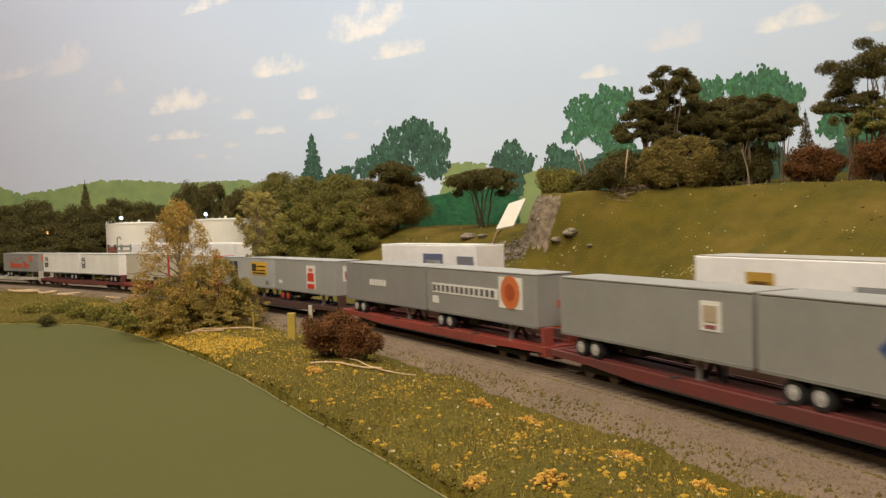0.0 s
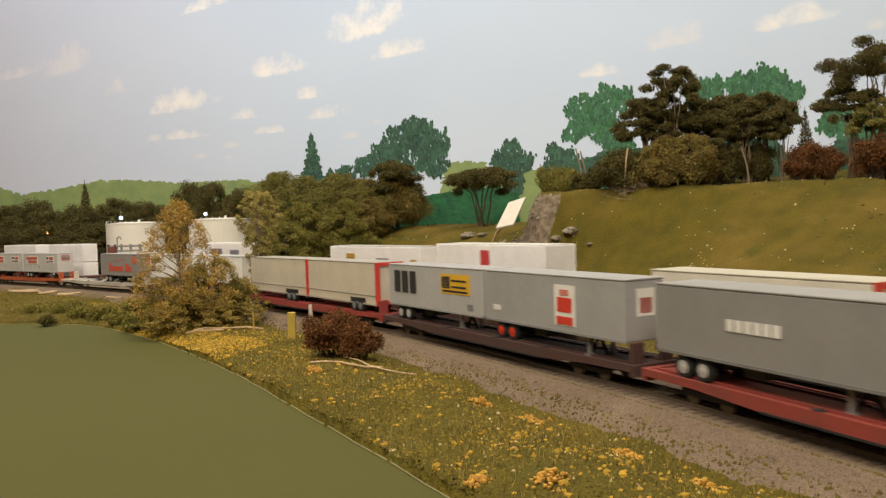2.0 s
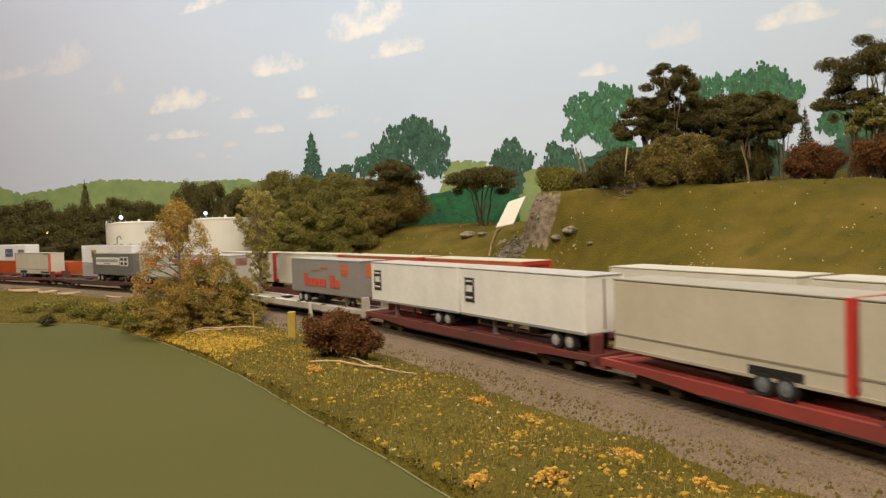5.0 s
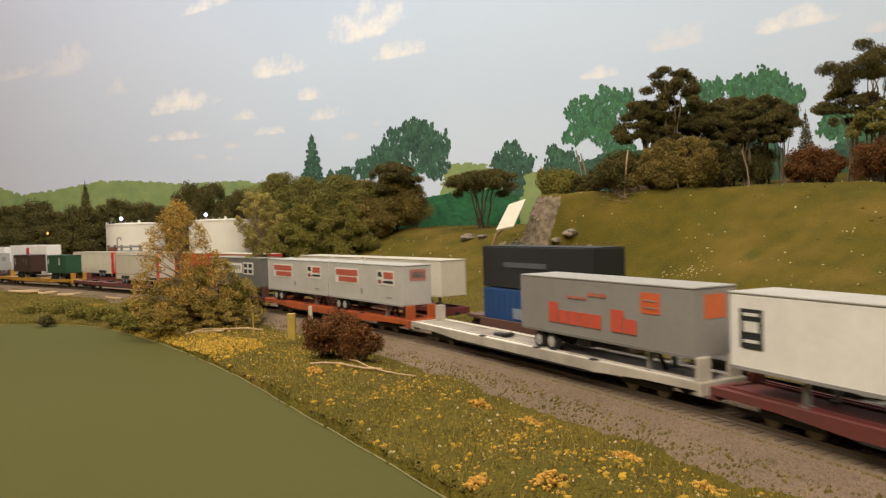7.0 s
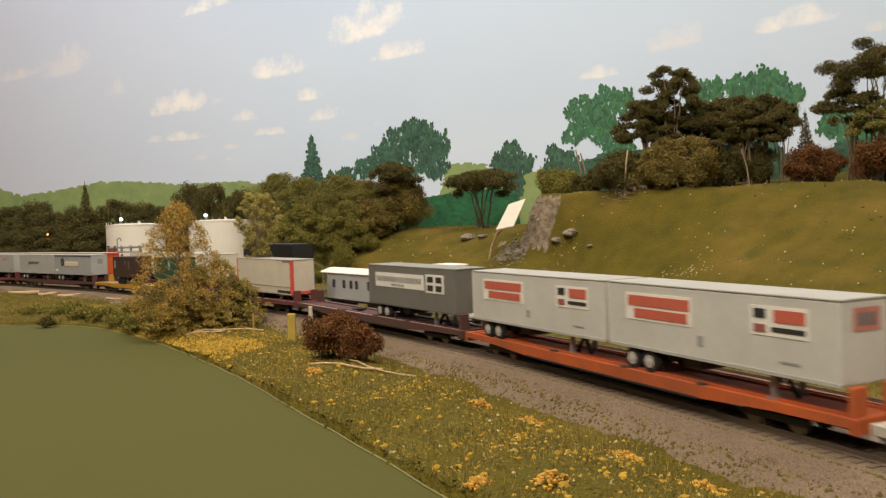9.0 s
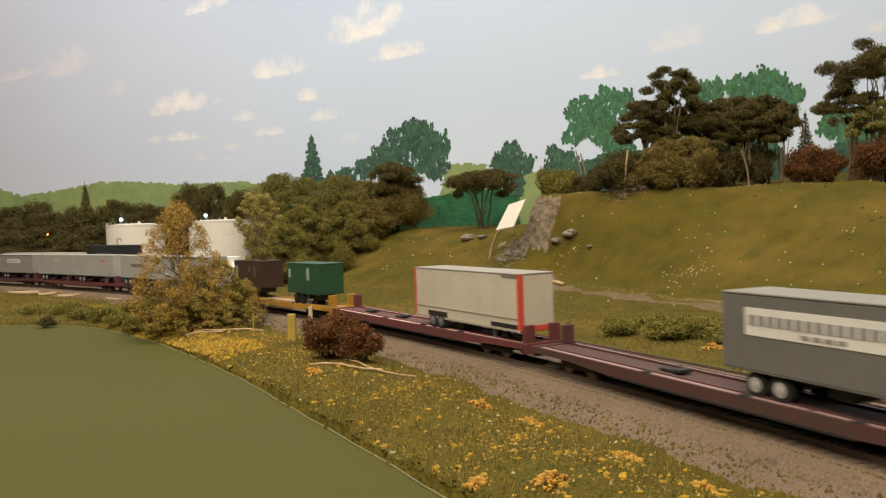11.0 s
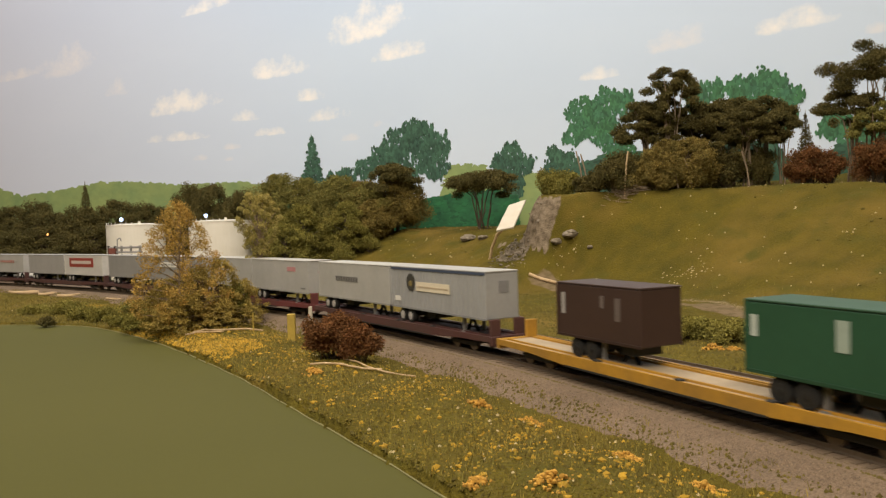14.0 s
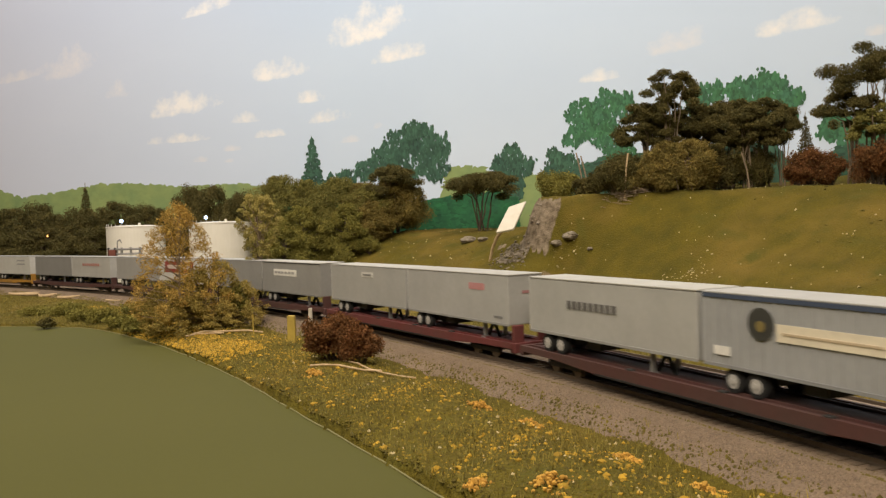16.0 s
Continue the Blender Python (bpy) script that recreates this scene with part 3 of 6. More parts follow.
def flat_car(label, colour, deck=None, hitches=(0.110, -0.033), plates=True, tint_ends=None, strips=None, folded=()):
    """An 89-foot flat car, origin on the rail tops at its middle."""
    top = empty("flat_car", None, label, "railway car", "flat cars of the near train")
    skin = paint(colour, 0.55, "car_paint")
    h, w = 0.153, 0.0155
    part("deck", box(-h, h, -w, w, DECK - 0.0016, DECK, 0.0003), paint(deck or tuple(c * 0.9 for c in colour), 0.65, "deck_paint"), top)
    for sy in (-1, 1):
        bm = bmesh.new()                      # fish-bellied side sill with a turned lip
        prof = [(-h, 0.0096), (-0.115, 0.0092), (-0.075, 0.0070), (0.075, 0.0070), (0.115, 0.0092), (h, 0.0096)]
        y0, y1 = sy * (w - 0.0012), sy * (w + 0.0005)
        a = [bm.verts.new((x, y0, z)) for x, z in prof] + [bm.verts.new((x, y0, DECK + 0.0008)) for x, _ in prof[::-1]]
        b = [bm.verts.new((v.co.x, y1, v.co.z)) for v in a]
        n = len(a)
        bm.faces.new(a), bm.faces.new(b[::-1])
        for i in range(n):
            bm.faces.new((a[i], b[i], b[(i + 1) % n], a[(i + 1) % n]))
        bmesh.ops.recalc_face_normals(bm, faces=bm.faces)
        part("side_sill", bm, skin, top)
        # black strip along the lower edge of the sill's deep middle
        part("lower_sill_strip", box(-0.074, 0.074, sy * (w + 0.0003) - 0.0006, sy * (w + 0.0003) + 0.0006, 0.0064, 0.0074), BLACK, top, "black strip along the lower edge of the side sill")
        part("guide_rail", box(-h + 0.004, h - 0.004, sy * 0.0098 - 0.0005, sy * 0.0098 + 0.0005, DECK, DECK + 0.0012), skin, top)
    if strips:
        for sy in (-1, 1):
            for x0, x1 in ((-h + 0.006, -0.052), (-0.049, 0.050), (0.053, h - 0.006)):
                part("running_strip", box(x0, x1, sy * 0.0127 - 0.0022, sy * 0.0127 + 0.0022, DECK, DECK + 0.0005), paint(strips, 0.6, "strip_paint"), top, "pale worn running strip")
    part("centre_sill", box(-h + 0.004, h - 0.004, -0.004, 0.004, 0.0055, DECK - 0.0016), BLACK, top)
    ends = paint(tint_ends or colour, 0.55, "car_paint")
    for e in (-1, 1):
        part("end_sill", box(e * h - 0.002, e * h + 0.002, -w, w, 0.0068, DECK + 0.0008, 0.0004), ends, top)
        part("coupler", box(e * (h + 0.002) - 0.004, e * (h + 0.002) + 0.004, -0.0014, 0.0014, 0.0068, 0.0096, 0.0005), BLACK, top)
        if plates:
            for sy in ((-1, 1) if e > 0 else (1,)):
                bm = box(e * (h - 0.001) - 0.0014, e * (h - 0.001) + 0.0014, sy * 0.0105 - 0.0042, sy * 0.0105 + 0.0042, DECK, DECK + 0.0125, 0.0006)
                part("bridge_plate", bm, ends, top, "raised loading bridge plate")
        truck = part("truck", box(e * 0.112 - 0.018, e * 0.112 + 0.018, -0.0105, -0.009, 0.0036, 0.0072, 0.0008), BLACK, top)
        part("side_frame", box(e * 0.112 - 0.018, e * 0.112 + 0.018, 0.009, 0.0105, 0.0036, 0.0072, 0.0008), BLACK, truck)
        for dx in (-0.0115, 0.0115):
            x = e * 0.112 + dx
            bm = rod((x, -0.0088, 0.0052), (x, -0.0068, 0.0052), 0.0052, sides=16)
            rod((x, 0.0068, 0.0052), (x, 0.0088, 0.0052), 0.0052, sides=16, bm=bm)
            rod((x, -0.0068, 0.0052), (x, 0.0068, 0.0052), 0.001, sides=8, bm=bm)
            part("wheelset", bm, RAIL, truck)
    for x in hitches:                          # fifth-wheel stands
        bm = bmesh.new()
        rod((x - 0.007, 0, DECK), (x, 0, DECK + 0.0105), 0.0012, bm=bm)
        rod((x + 0.007, 0, DECK), (x, 0, DECK + 0.0105), 0.0012, bm=bm)
        box(x - 0.005, x + 0.005, -0.006, 0.006, DECK + 0.0100, DECK + 0.0118, bm=bm)
        part("hitch", bm, BLACK, top)
    for x in folded:                           # a stand folded down on the empty deck
        bm = box(x - 0.009, x + 0.005, -0.0028, 0.0028, DECK, DECK + 0.0018, 0.0005)
        box(x + 0.003, x + 0.008, -0.0042, 0.0042, DECK + 0.0008, DECK + 0.0028, 0.0005, bm=bm)
        part("folded_hitch", bm, BLACK, top, "hitch folded down on the deck")
    for x in (-0.045, 0.02, 0.075):
        part("tie_down", box(x - 0.0024, x + 0.0024, -w - 0.0004, -w + 0.003, DECK - 0.0004, DECK + 0.0016, 0.0004), BLACK, top)
    return top


GREY, SILVER, WHITE, CREAM = (0.30, 0.29, 0.27), (0.48, 0.47, 0.45), (0.90, 0.88, 0.84), (0.62, 0.56, 0.45)
RED, BLUE, YELLOW, BLACKISH, PAPER = (0.62, 0.05, 0.03), (0.05, 0.09, 0.25), (0.72, 0.42, 0.03), (0.03, 0.03, 0.032), (0.78, 0.76, 0.71)


def letters(x0, x1, a, b, colour, n, gap=0.35, lift=0.0003):
    """Unreadable lettering as a row of upright bars."""
    w = (x1 - x0) / n
    return [(x0 + i * w, x0 + (i + 1 - gap) * w, a, b, colour, lift) for i in range(n)]


def build_train():
    loads = []

    def add(car, slot, ob, shift=0.0):
        loads.append((car, slot, ob, shift))
    # car 0
    cars = [flat_car("dark red flat car carrying two grey semi-trailers", (0.16, 0.028, 0.024))]
    add(0, 0, trailer("grey semi-trailer with a blue diamond emblem", GREY, GREY, signs=[(0.40, 0.60, 0.3, 0.75, BLUE, 0.0, "diamond"), (0.45, 0.55, 0.35, 0.7, (0.2, 0.25, 0.4), 0.0003, "diamond")]))
    add(0, 1, trailer("grey semi-trailer with a small white placard", GREY, (0.30, 0.29, 0.27), signs=[(0.79, 0.88, 0.42, 0.84, PAPER), (0.805, 0.865, 0.55, 0.78, (0.45, 0.36, 0.25), 0.0003), (0.81, 0.86, 0.46, 0.51, (0.3, 0.1, 0.1), 0.0003)]))
    cars.append(flat_car("red flat car carrying two grey semi-trailers", (0.30, 0.045, 0.03)))
    add(1, 0, trailer("grey semi-trailer with a white stripe and an orange emblem", (0.30, 0.29, 0.275), (0.33, 0.32, 0.30), signs=[(0.05, 0.69, 0.44, 0.66, PAPER), (0.70, 0.89, 0.30, 0.92, PAPER), (0.05, 0.115, 0.2, 0.36, PAPER)]
        + letters(0.06, 0.68, 0.48, 0.62, (0.12, 0.11, 0.11), 13, 0.4)
        + [(0.718, 0.872, 0.36, 0.88, (0.62, 0.17, 0.05), 0.0003, "disc"), (0.755, 0.835, 0.5, 0.74, (0.42, 0.08, 0.03), 0.0005, "disc")], front_signs=[(0.55, 0.75, 0.35, 0.5, (0.4, 0.12, 0.1))]))
    add(1, 1, trailer("plain grey semi-trailer with a line of white lettering", (0.27, 0.26, 0.25), (0.31, 0.30, 0.28), signs=letters(0.33, 0.55, 0.44, 0.6, PAPER, 6, 0.25)))
    cars.append(flat_car("dark brown flat car carrying two silver semi-trailers", (0.075, 0.032, 0.028)))
    add(2, 0, trailer("silver semi-trailer with red wheels and a red and white placard", (0.36, 0.355, 0.345), SILVER, hub="red",
        signs=[(0.56, 0.70, 0.12, 0.84, PAPER), (0.58, 0.68, 0.36, 0.62, RED, 0.0003), (0.575, 0.685, 0.14, 0.28, RED, 0.0003), (0.60, 0.66, 0.66, 0.76, (0.6, 0.2, 0.15), 0.0003), (0.07, 0.13, 0.22, 0.32, PAPER)],
        front_signs=[(0.3, 0.75, 0.4, 0.85, PAPER), (0.38, 0.68, 0.45, 0.7, RED)]))
    add(2, 1, trailer("silver semi-trailer with three black blocks and a yellow placard", (0.44, 0.435, 0.42), (0.5, 0.49, 0.47), signs=[(0.60, 0.885, 0.42, 0.86, YELLOW)]
        + letters(0.07, 0.35, 0.33, 0.86, BLACKISH, 3, 0.25)
        + letters(0.615, 0.70, 0.54, 0.80, BLACKISH, 3, 0.2) + letters(0.71, 0.87, 0.56, 0.60, BLACKISH, 1, 0.1) + letters(0.71, 0.87, 0.70, 0.74, BLACKISH, 1, 0.1) + [(0.62, 0.865, 0.46, 0.50, BLACKISH, 0.0003), (0.86, 0.91, 0.1, 0.24, (0.2, 0.2, 0.2))]))
    cars.append(flat_car("bright red flat car carrying two cream semi-trailers", (0.34, 0.045, 0.035)))
    for slot in (0, 1):
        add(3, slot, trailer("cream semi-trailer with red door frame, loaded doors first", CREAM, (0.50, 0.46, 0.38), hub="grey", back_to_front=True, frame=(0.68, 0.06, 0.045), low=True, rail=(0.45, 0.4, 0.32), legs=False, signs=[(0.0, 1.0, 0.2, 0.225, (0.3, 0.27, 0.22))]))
    cars.append(flat_car("dark red flat car carrying two white semi-trailers", (0.17, 0.035, 0.03)))
    for slot in (0, 1):
        add(4, slot, trailer("white semi-trailer with a black square emblem near its nose", WHITE, (0.62, 0.6, 0.56), back_to_front=True, rail=(0.3, 0.29, 0.28),
            signs=[(0.045, 0.135, 0.28, 0.80, BLACKISH), (0.06, 0.12, 0.50, 0.64, PAPER, 0.0003), (0.06, 0.12, 0.36, 0.4, PAPER, 0.0003), (0.06, 0.12, 0.71, 0.75, PAPER, 0.0003)]))
    cars.append(flat_car("weathered white flat car with one semi-trailer on its front half", (0.60, 0.55, 0.47), (0.34, 0.30, 0.26), strips=(0.78, 0.74, 0.68), hitches=(0.110,), folded=(-0.04,)))
    red_paint = (0.62, 0.10, 0.06)
    add(5, 0, trailer("grey semi-trailer with large red lettering and a red badge", (0.30, 0.285, 0.275), (0.36, 0.35, 0.33), length=0.150,
        signs=letters(0.205, 0.545, 0.20, 0.43, red_paint, 5, 0.12) + [(0.205, 0.265, 0.43, 0.56, red_paint, 0.0003)] + letters(0.595, 0.74, 0.20, 0.43, red_paint, 2, 0.12) + [(0.595, 0.665, 0.43, 0.56, red_paint, 0.0003), (0.755, 0.85, 0.56, 0.88, (0.66, 0.14, 0.05)), (0.77, 0.835, 0.64, 0.66, (0.3, 0.28, 0.27), 0.0003), (0.77, 0.835, 0.75, 0.77, (0.3, 0.28, 0.27), 0.0003)]
        + letters(0.33, 0.46, 0.66, 0.70, (0.5, 0.15, 0.1), 3, 0.25) + letters(0.46, 0.58, 0.73, 0.79, (0.5, 0.15, 0.1), 2, 0.2), front_signs=[(0.25, 0.75, 0.55, 0.9, (0.66, 0.16, 0.05))]), -0.001)
    orange = (0.50, 0.10, 0.02)
    cars.append(flat_car("orange flat car carrying two silver semi-trailers", orange))
    for slot in (0, 1):
        add(6, slot, trailer("silver semi-trailer with red and white placards", (0.56, 0.55, 0.52), (0.58, 0.57, 0.53),
            signs=[(0.10, 0.44, 0.44, 0.86, PAPER), (0.115, 0.43, 0.66, 0.82, (0.52, 0.12, 0.08), 0.0003), (0.15, 0.42, 0.48, 0.62, (0.52, 0.12, 0.08), 0.0003), (0.69, 0.90, 0.48, 0.86, PAPER),
                   (0.705, 0.75, 0.70, 0.82, BLACKISH, 0.0003), (0.705, 0.75, 0.52, 0.62, (0.3, 0.1, 0.1), 0.0003), (0.78, 0.89, 0.66, 0.82, (0.52, 0.12, 0.08), 0.0003), (0.77, 0.89, 0.54, 0.60, BLACKISH, 0.0003),
                   (0.465, 0.49, 0.2, 0.34, (0.3, 0.3, 0.3)), (0.80, 0.87, 0.16, 0.19, (0.3, 0.3, 0.3))], front_signs=[(0.25, 0.8, 0.62, 0.9, (0.5, 0.2, 0.17)), (0.33, 0.72, 0.68, 0.84, (0.42, 0.40, 0.38))] if slot == 0 else []))
    cars.append(flat_car("dark brown flat car, empty behind one semi-trailer", (0.09, 0.036, 0.032), strips=(0.36, 0.22, 0.20), hitches=(0.110,), folded=(-0.04,)))
    add(7, 0, trailer("dark grey semi-trailer with a long white placard", (0.17, 0.165, 0.155), (0.27, 0.265, 0.23),
        signs=[(0.09, 0.68, 0.46, 0.82, PAPER), (0.70, 0.89, 0.42, 0.85, PAPER)] + letters(0.11, 0.66, 0.60, 0.73, (0.3, 0.29, 0.28), 16, 0.3) + letters(0.3, 0.46, 0.50, 0.55, (0.3, 0.29, 0.28), 4, 0.3)
        + [(0.72, 0.78, 0.67, 0.80, BLACKISH, 0.0003), (0.81, 0.87, 0.67, 0.80, BLACKISH, 0.0003), (0.72, 0.78, 0.47, 0.6, BLACKISH, 0.0003), (0.81, 0.87, 0.47, 0.6, BLACKISH, 0.0003)]))
    cars.append(flat_car("dark red flat car, empty behind one cream semi-trailer", (0.15, 0.035, 0.035), (0.13, 0.05, 0.045), strips=(0.66, 0.48, 0.42), hitches=(0.110,), folded=(-0.04, -0.1)))
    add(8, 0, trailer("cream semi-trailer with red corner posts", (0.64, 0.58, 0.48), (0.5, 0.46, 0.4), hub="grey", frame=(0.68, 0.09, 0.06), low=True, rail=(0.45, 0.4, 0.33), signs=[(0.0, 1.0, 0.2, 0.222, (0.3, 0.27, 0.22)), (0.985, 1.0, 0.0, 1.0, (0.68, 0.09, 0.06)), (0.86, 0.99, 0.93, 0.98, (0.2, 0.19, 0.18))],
        front_signs=[(0, 0.12, 0, 1, (0.68, 0.09, 0.06)), (0.12, 1, 0, 0.09, (0.68, 0.09, 0.06))]))
    cars.append(flat_car("yellow flat car with a pale deck carrying two short trailers", (0.50, 0.26, 0.02), (0.42, 0.33, 0.22)))
    short = dict(length=0.074, hub="black", tall=0.031)
    add(9, 0, trailer("short dark green trailer with white panels", (0.025, 0.085, 0.045), (0.03, 0.08, 0.045), signs=[(0.04, 0.09, 0.5, 0.8, (0.5, 0.55, 0.5)), (0.62, 0.70, 0.45, 0.85, (0.35, 0.42, 0.36))], **short), 0.020)
    add(9, 1, trailer("short dark brown trailer with faint white marks", (0.055, 0.03, 0.025), (0.06, 0.035, 0.03), signs=[(0.06, 0.11, 0.42, 0.82, (0.35, 0.33, 0.32)), (0.55, 0.59, 0.6, 0.82, (0.16, 0.13, 0.12)), (0.72, 0.78, 0.4, 0.8, (0.14, 0.11, 0.10))], **short), 0.0235)
    dark = (0.085, 0.03, 0.027)
    cars.append(flat_car("dark brown flat car carrying two silver semi-trailers", dark))
    add(10, 0, trailer("ribbed silver semi-trailer with blue top band and round emblem", (0.37, 0.375, 0.38), (0.55, 0.54, 0.52), ribs=22,
        signs=[(0.0, 1.0, 0.93, 0.985, (0.06, 0.08, 0.13), 0.0003), (0.195, 0.295, 0.42, 0.86, (0.05, 0.05, 0.045), 0.0005, "disc"), (0.228, 0.262, 0.5, 0.72, (0.22, 0.17, 0.06), 0.0008, "disc"), (0.305, 0.67, 0.45, 0.67, (0.78, 0.70, 0.54), 0.0005), (0.33, 0.65, 0.54, 0.57, (0.55, 0.44, 0.3), 0.0008), (0.05, 0.12, 0.16, 0.28, PAPER, 0.0005)],
        front_signs=[(0.4, 0.7, 0.55, 0.8, (0.25, 0.25, 0.26))]))
    add(10, 1, trailer("plain silver semi-trailer with dark lettering", (0.43, 0.425, 0.405), (0.6, 0.585, 0.54), signs=letters(0.28, 0.60, 0.50, 0.64, (0.13, 0.125, 0.12), 9, 0.35)))
    cars.append(flat_car("dark red flat car carrying two silver semi-trailers", (0.15, 0.03, 0.03)))
    add(11, 0, trailer("plain silver semi-trailer with a small faded red mark", (0.42, 0.415, 0.40), (0.56, 0.54, 0.5), signs=[(0.66, 0.8, 0.66, 0.8, (0.52, 0.25, 0.25)), (0.88, 0.95, 0.12, 0.17, (0.2, 0.2, 0.2))], front_signs=[(0.4, 0.8, 0.62, 0.68, (0.4, 0.2, 0.2))]))
    add(11, 1, trailer("plain silver semi-trailer with a small white placard", (0.40, 0.395, 0.38), (0.6, 0.58, 0.54), signs=[(0.45, 0.6, 0.7, 0.84, (0.62, 0.61, 0.58)), (0.47, 0.58, 0.75, 0.79, (0.2, 0.2, 0.2), 0.0003)]))
    cars.append(flat_car("dark brown flat car carrying two grey semi-trailers", dark))
    add(12, 0, trailer("grey semi-trailer with dark roof edge and white placard", (0.30, 0.295, 0.285), (0.6, 0.58, 0.54), signs=[(0.22, 0.62, 0.55, 0.76, PAPER), (0.0, 1.0, 0.96, 0.99, BLACKISH)] + letters(0.24, 0.6, 0.62, 0.69, (0.35, 0.34, 0.33), 6, 0.3)))
    add(12, 1, trailer("plain grey semi-trailer with bare sides", (0.29, 0.285, 0.28), (0.36, 0.35, 0.34)))
    cars.append(flat_car("dark brown flat car carrying a white and a grey semi-trailer", dark))
    add(13, 0, trailer("white semi-trailer with a red placard", (0.60, 0.58, 0.55), (0.5, 0.49, 0.47), signs=[(0.14, 0.78, 0.40, 0.86, (0.30, 0.05, 0.035)), (0.20, 0.72, 0.56, 0.72, (0.62, 0.52, 0.47), 0.0003)]))
    add(13, 1, trailer("plain silver-grey semi-trailer with bare sides", (0.36, 0.35, 0.34), (0.5, 0.49, 0.47)))
    cars.append(flat_car("dark brown flat car carrying two grey semi-trailers", dark))
    add(14, 0, trailer("pale silver semi-trailer with faded red lettering", (0.45, 0.44, 0.42), (0.5, 0.49, 0.47), signs=letters(0.3, 0.75, 0.55, 0.68, (0.45, 0.2, 0.17), 8, 0.3)))
    add(14, 1, trailer("dark grey semi-trailer with bare sides", (0.25, 0.245, 0.24), (0.3, 0.29, 0.28)))
    cars.append(flat_car("yellow flat car carrying two pale semi-trailers", (0.45, 0.22, 0.02), (0.13, 0.06, 0.04)))
    add(15, 0, trailer("white semi-trailer with two lines of small grey lettering", (0.55, 0.54, 0.51), (0.5, 0.49, 0.47), signs=[(0.62, 0.85, 0.72, 0.8, (0.3, 0.3, 0.3)), (0.62, 0.85, 0.52, 0.6, (0.3, 0.3, 0.3))]))
    add(15, 1, trailer("plain silver semi-trailer standing on the last flat car", SILVER, SILVER))
    return cars, loads


CARS, LOADS = build_train()
FIRST, PITCH, SLOT = 0.294, 0.3172, 0.148


# ---- the other train, on the far track ----
def box_container(label, colour, length, signs=(), roof=None, ribs=True, tall=0.0335):
    top = empty("container", None, label, "container", "containers of the far train")
    h, w = length / 2, 0.014
    skin = paint(colour, 0.5, "container_paint")
    part("body", box(-h, h, -w, w, 0.0, tall - 0.0005, 0.0005), skin, top)
    part("roof", box(-h + 0.0006, h - 0.0006, -w + 0.0006, w - 0.0006, tall - 0.0005, tall + 0.0002), paint(roof or tuple(c * 0.8 for c in colour), 0.6, "roof_skin"), top)
    for sx in (-1, 1):
        for sy in (-1, 1):
            part("corner_post", box(sx * h - 0.0007, sx * h + 0.0007, sy * w - 0.0005, sy * w + 0.0005, 0, tall, 0.0002), skin, top)
    if ribs:
        n = int(length / 0.008)
        for k in range(n):
            x = -h + (k + 0.5) * length / n
            part("rib", box(x - 0.0012, x + 0.0012, -w - 0.0004, -w, 0.0015, tall - 0.0018), skin, top)
    for x0, x1, a, b, c in signs:
        plate(-h + x0 * length, -h + x1 * length, a * tall, b * tall, -w - 0.0004, c, top)
    return top


def well_car(label, colour, inner):
    """A low well car for containers, inner metres long between its bulkheads."""
    top = empty("well_car", None, label, "railway car", "cars of the far train")
    skin = paint(colour, 0.55, "car_paint")
    h = inner / 2
    for sy in (-1, 1):
        part("side_sill", box(-h, h, sy * 0.0165 - 0.0009, sy * 0.0165 + 0.0009, 0.003, 0.0125, 0.0004), skin, top)
    part("floor", box(-h, h, -0.0156, 0.0156, 0.0030, 0.0042), skin, top)
    for e in (-1, 1):
        part("end_platform", box(e * (h + 0.012) - 0.012, e * (h + 0.012) + 0.012, -0.0155, 0.0155, 0.0105, 0.0135, 0.0005), skin, top)
        part("coupler", box(e * (h + 0.026) - 0.004, e * (h + 0.026) + 0.004, -0.0014, 0.0014, 0.0068, 0.0096), BLACK, top)
        truck = part("truck", box(e * (h + 0.012) - 0.013, e * (h + 0.012) + 0.013, -0.0105, -0.009, 0.0036, 0.0072, 0.0008), BLACK, top)
        for dx in (-0.0085, 0.0085):
            part("wheelset", rod((e * (h + 0.012) + dx, -0.0088, 0.0052), (e * (h + 0.012) + dx, 0.0088, 0.0052), 0.0052, sides=14), RAIL, truck)
    return top


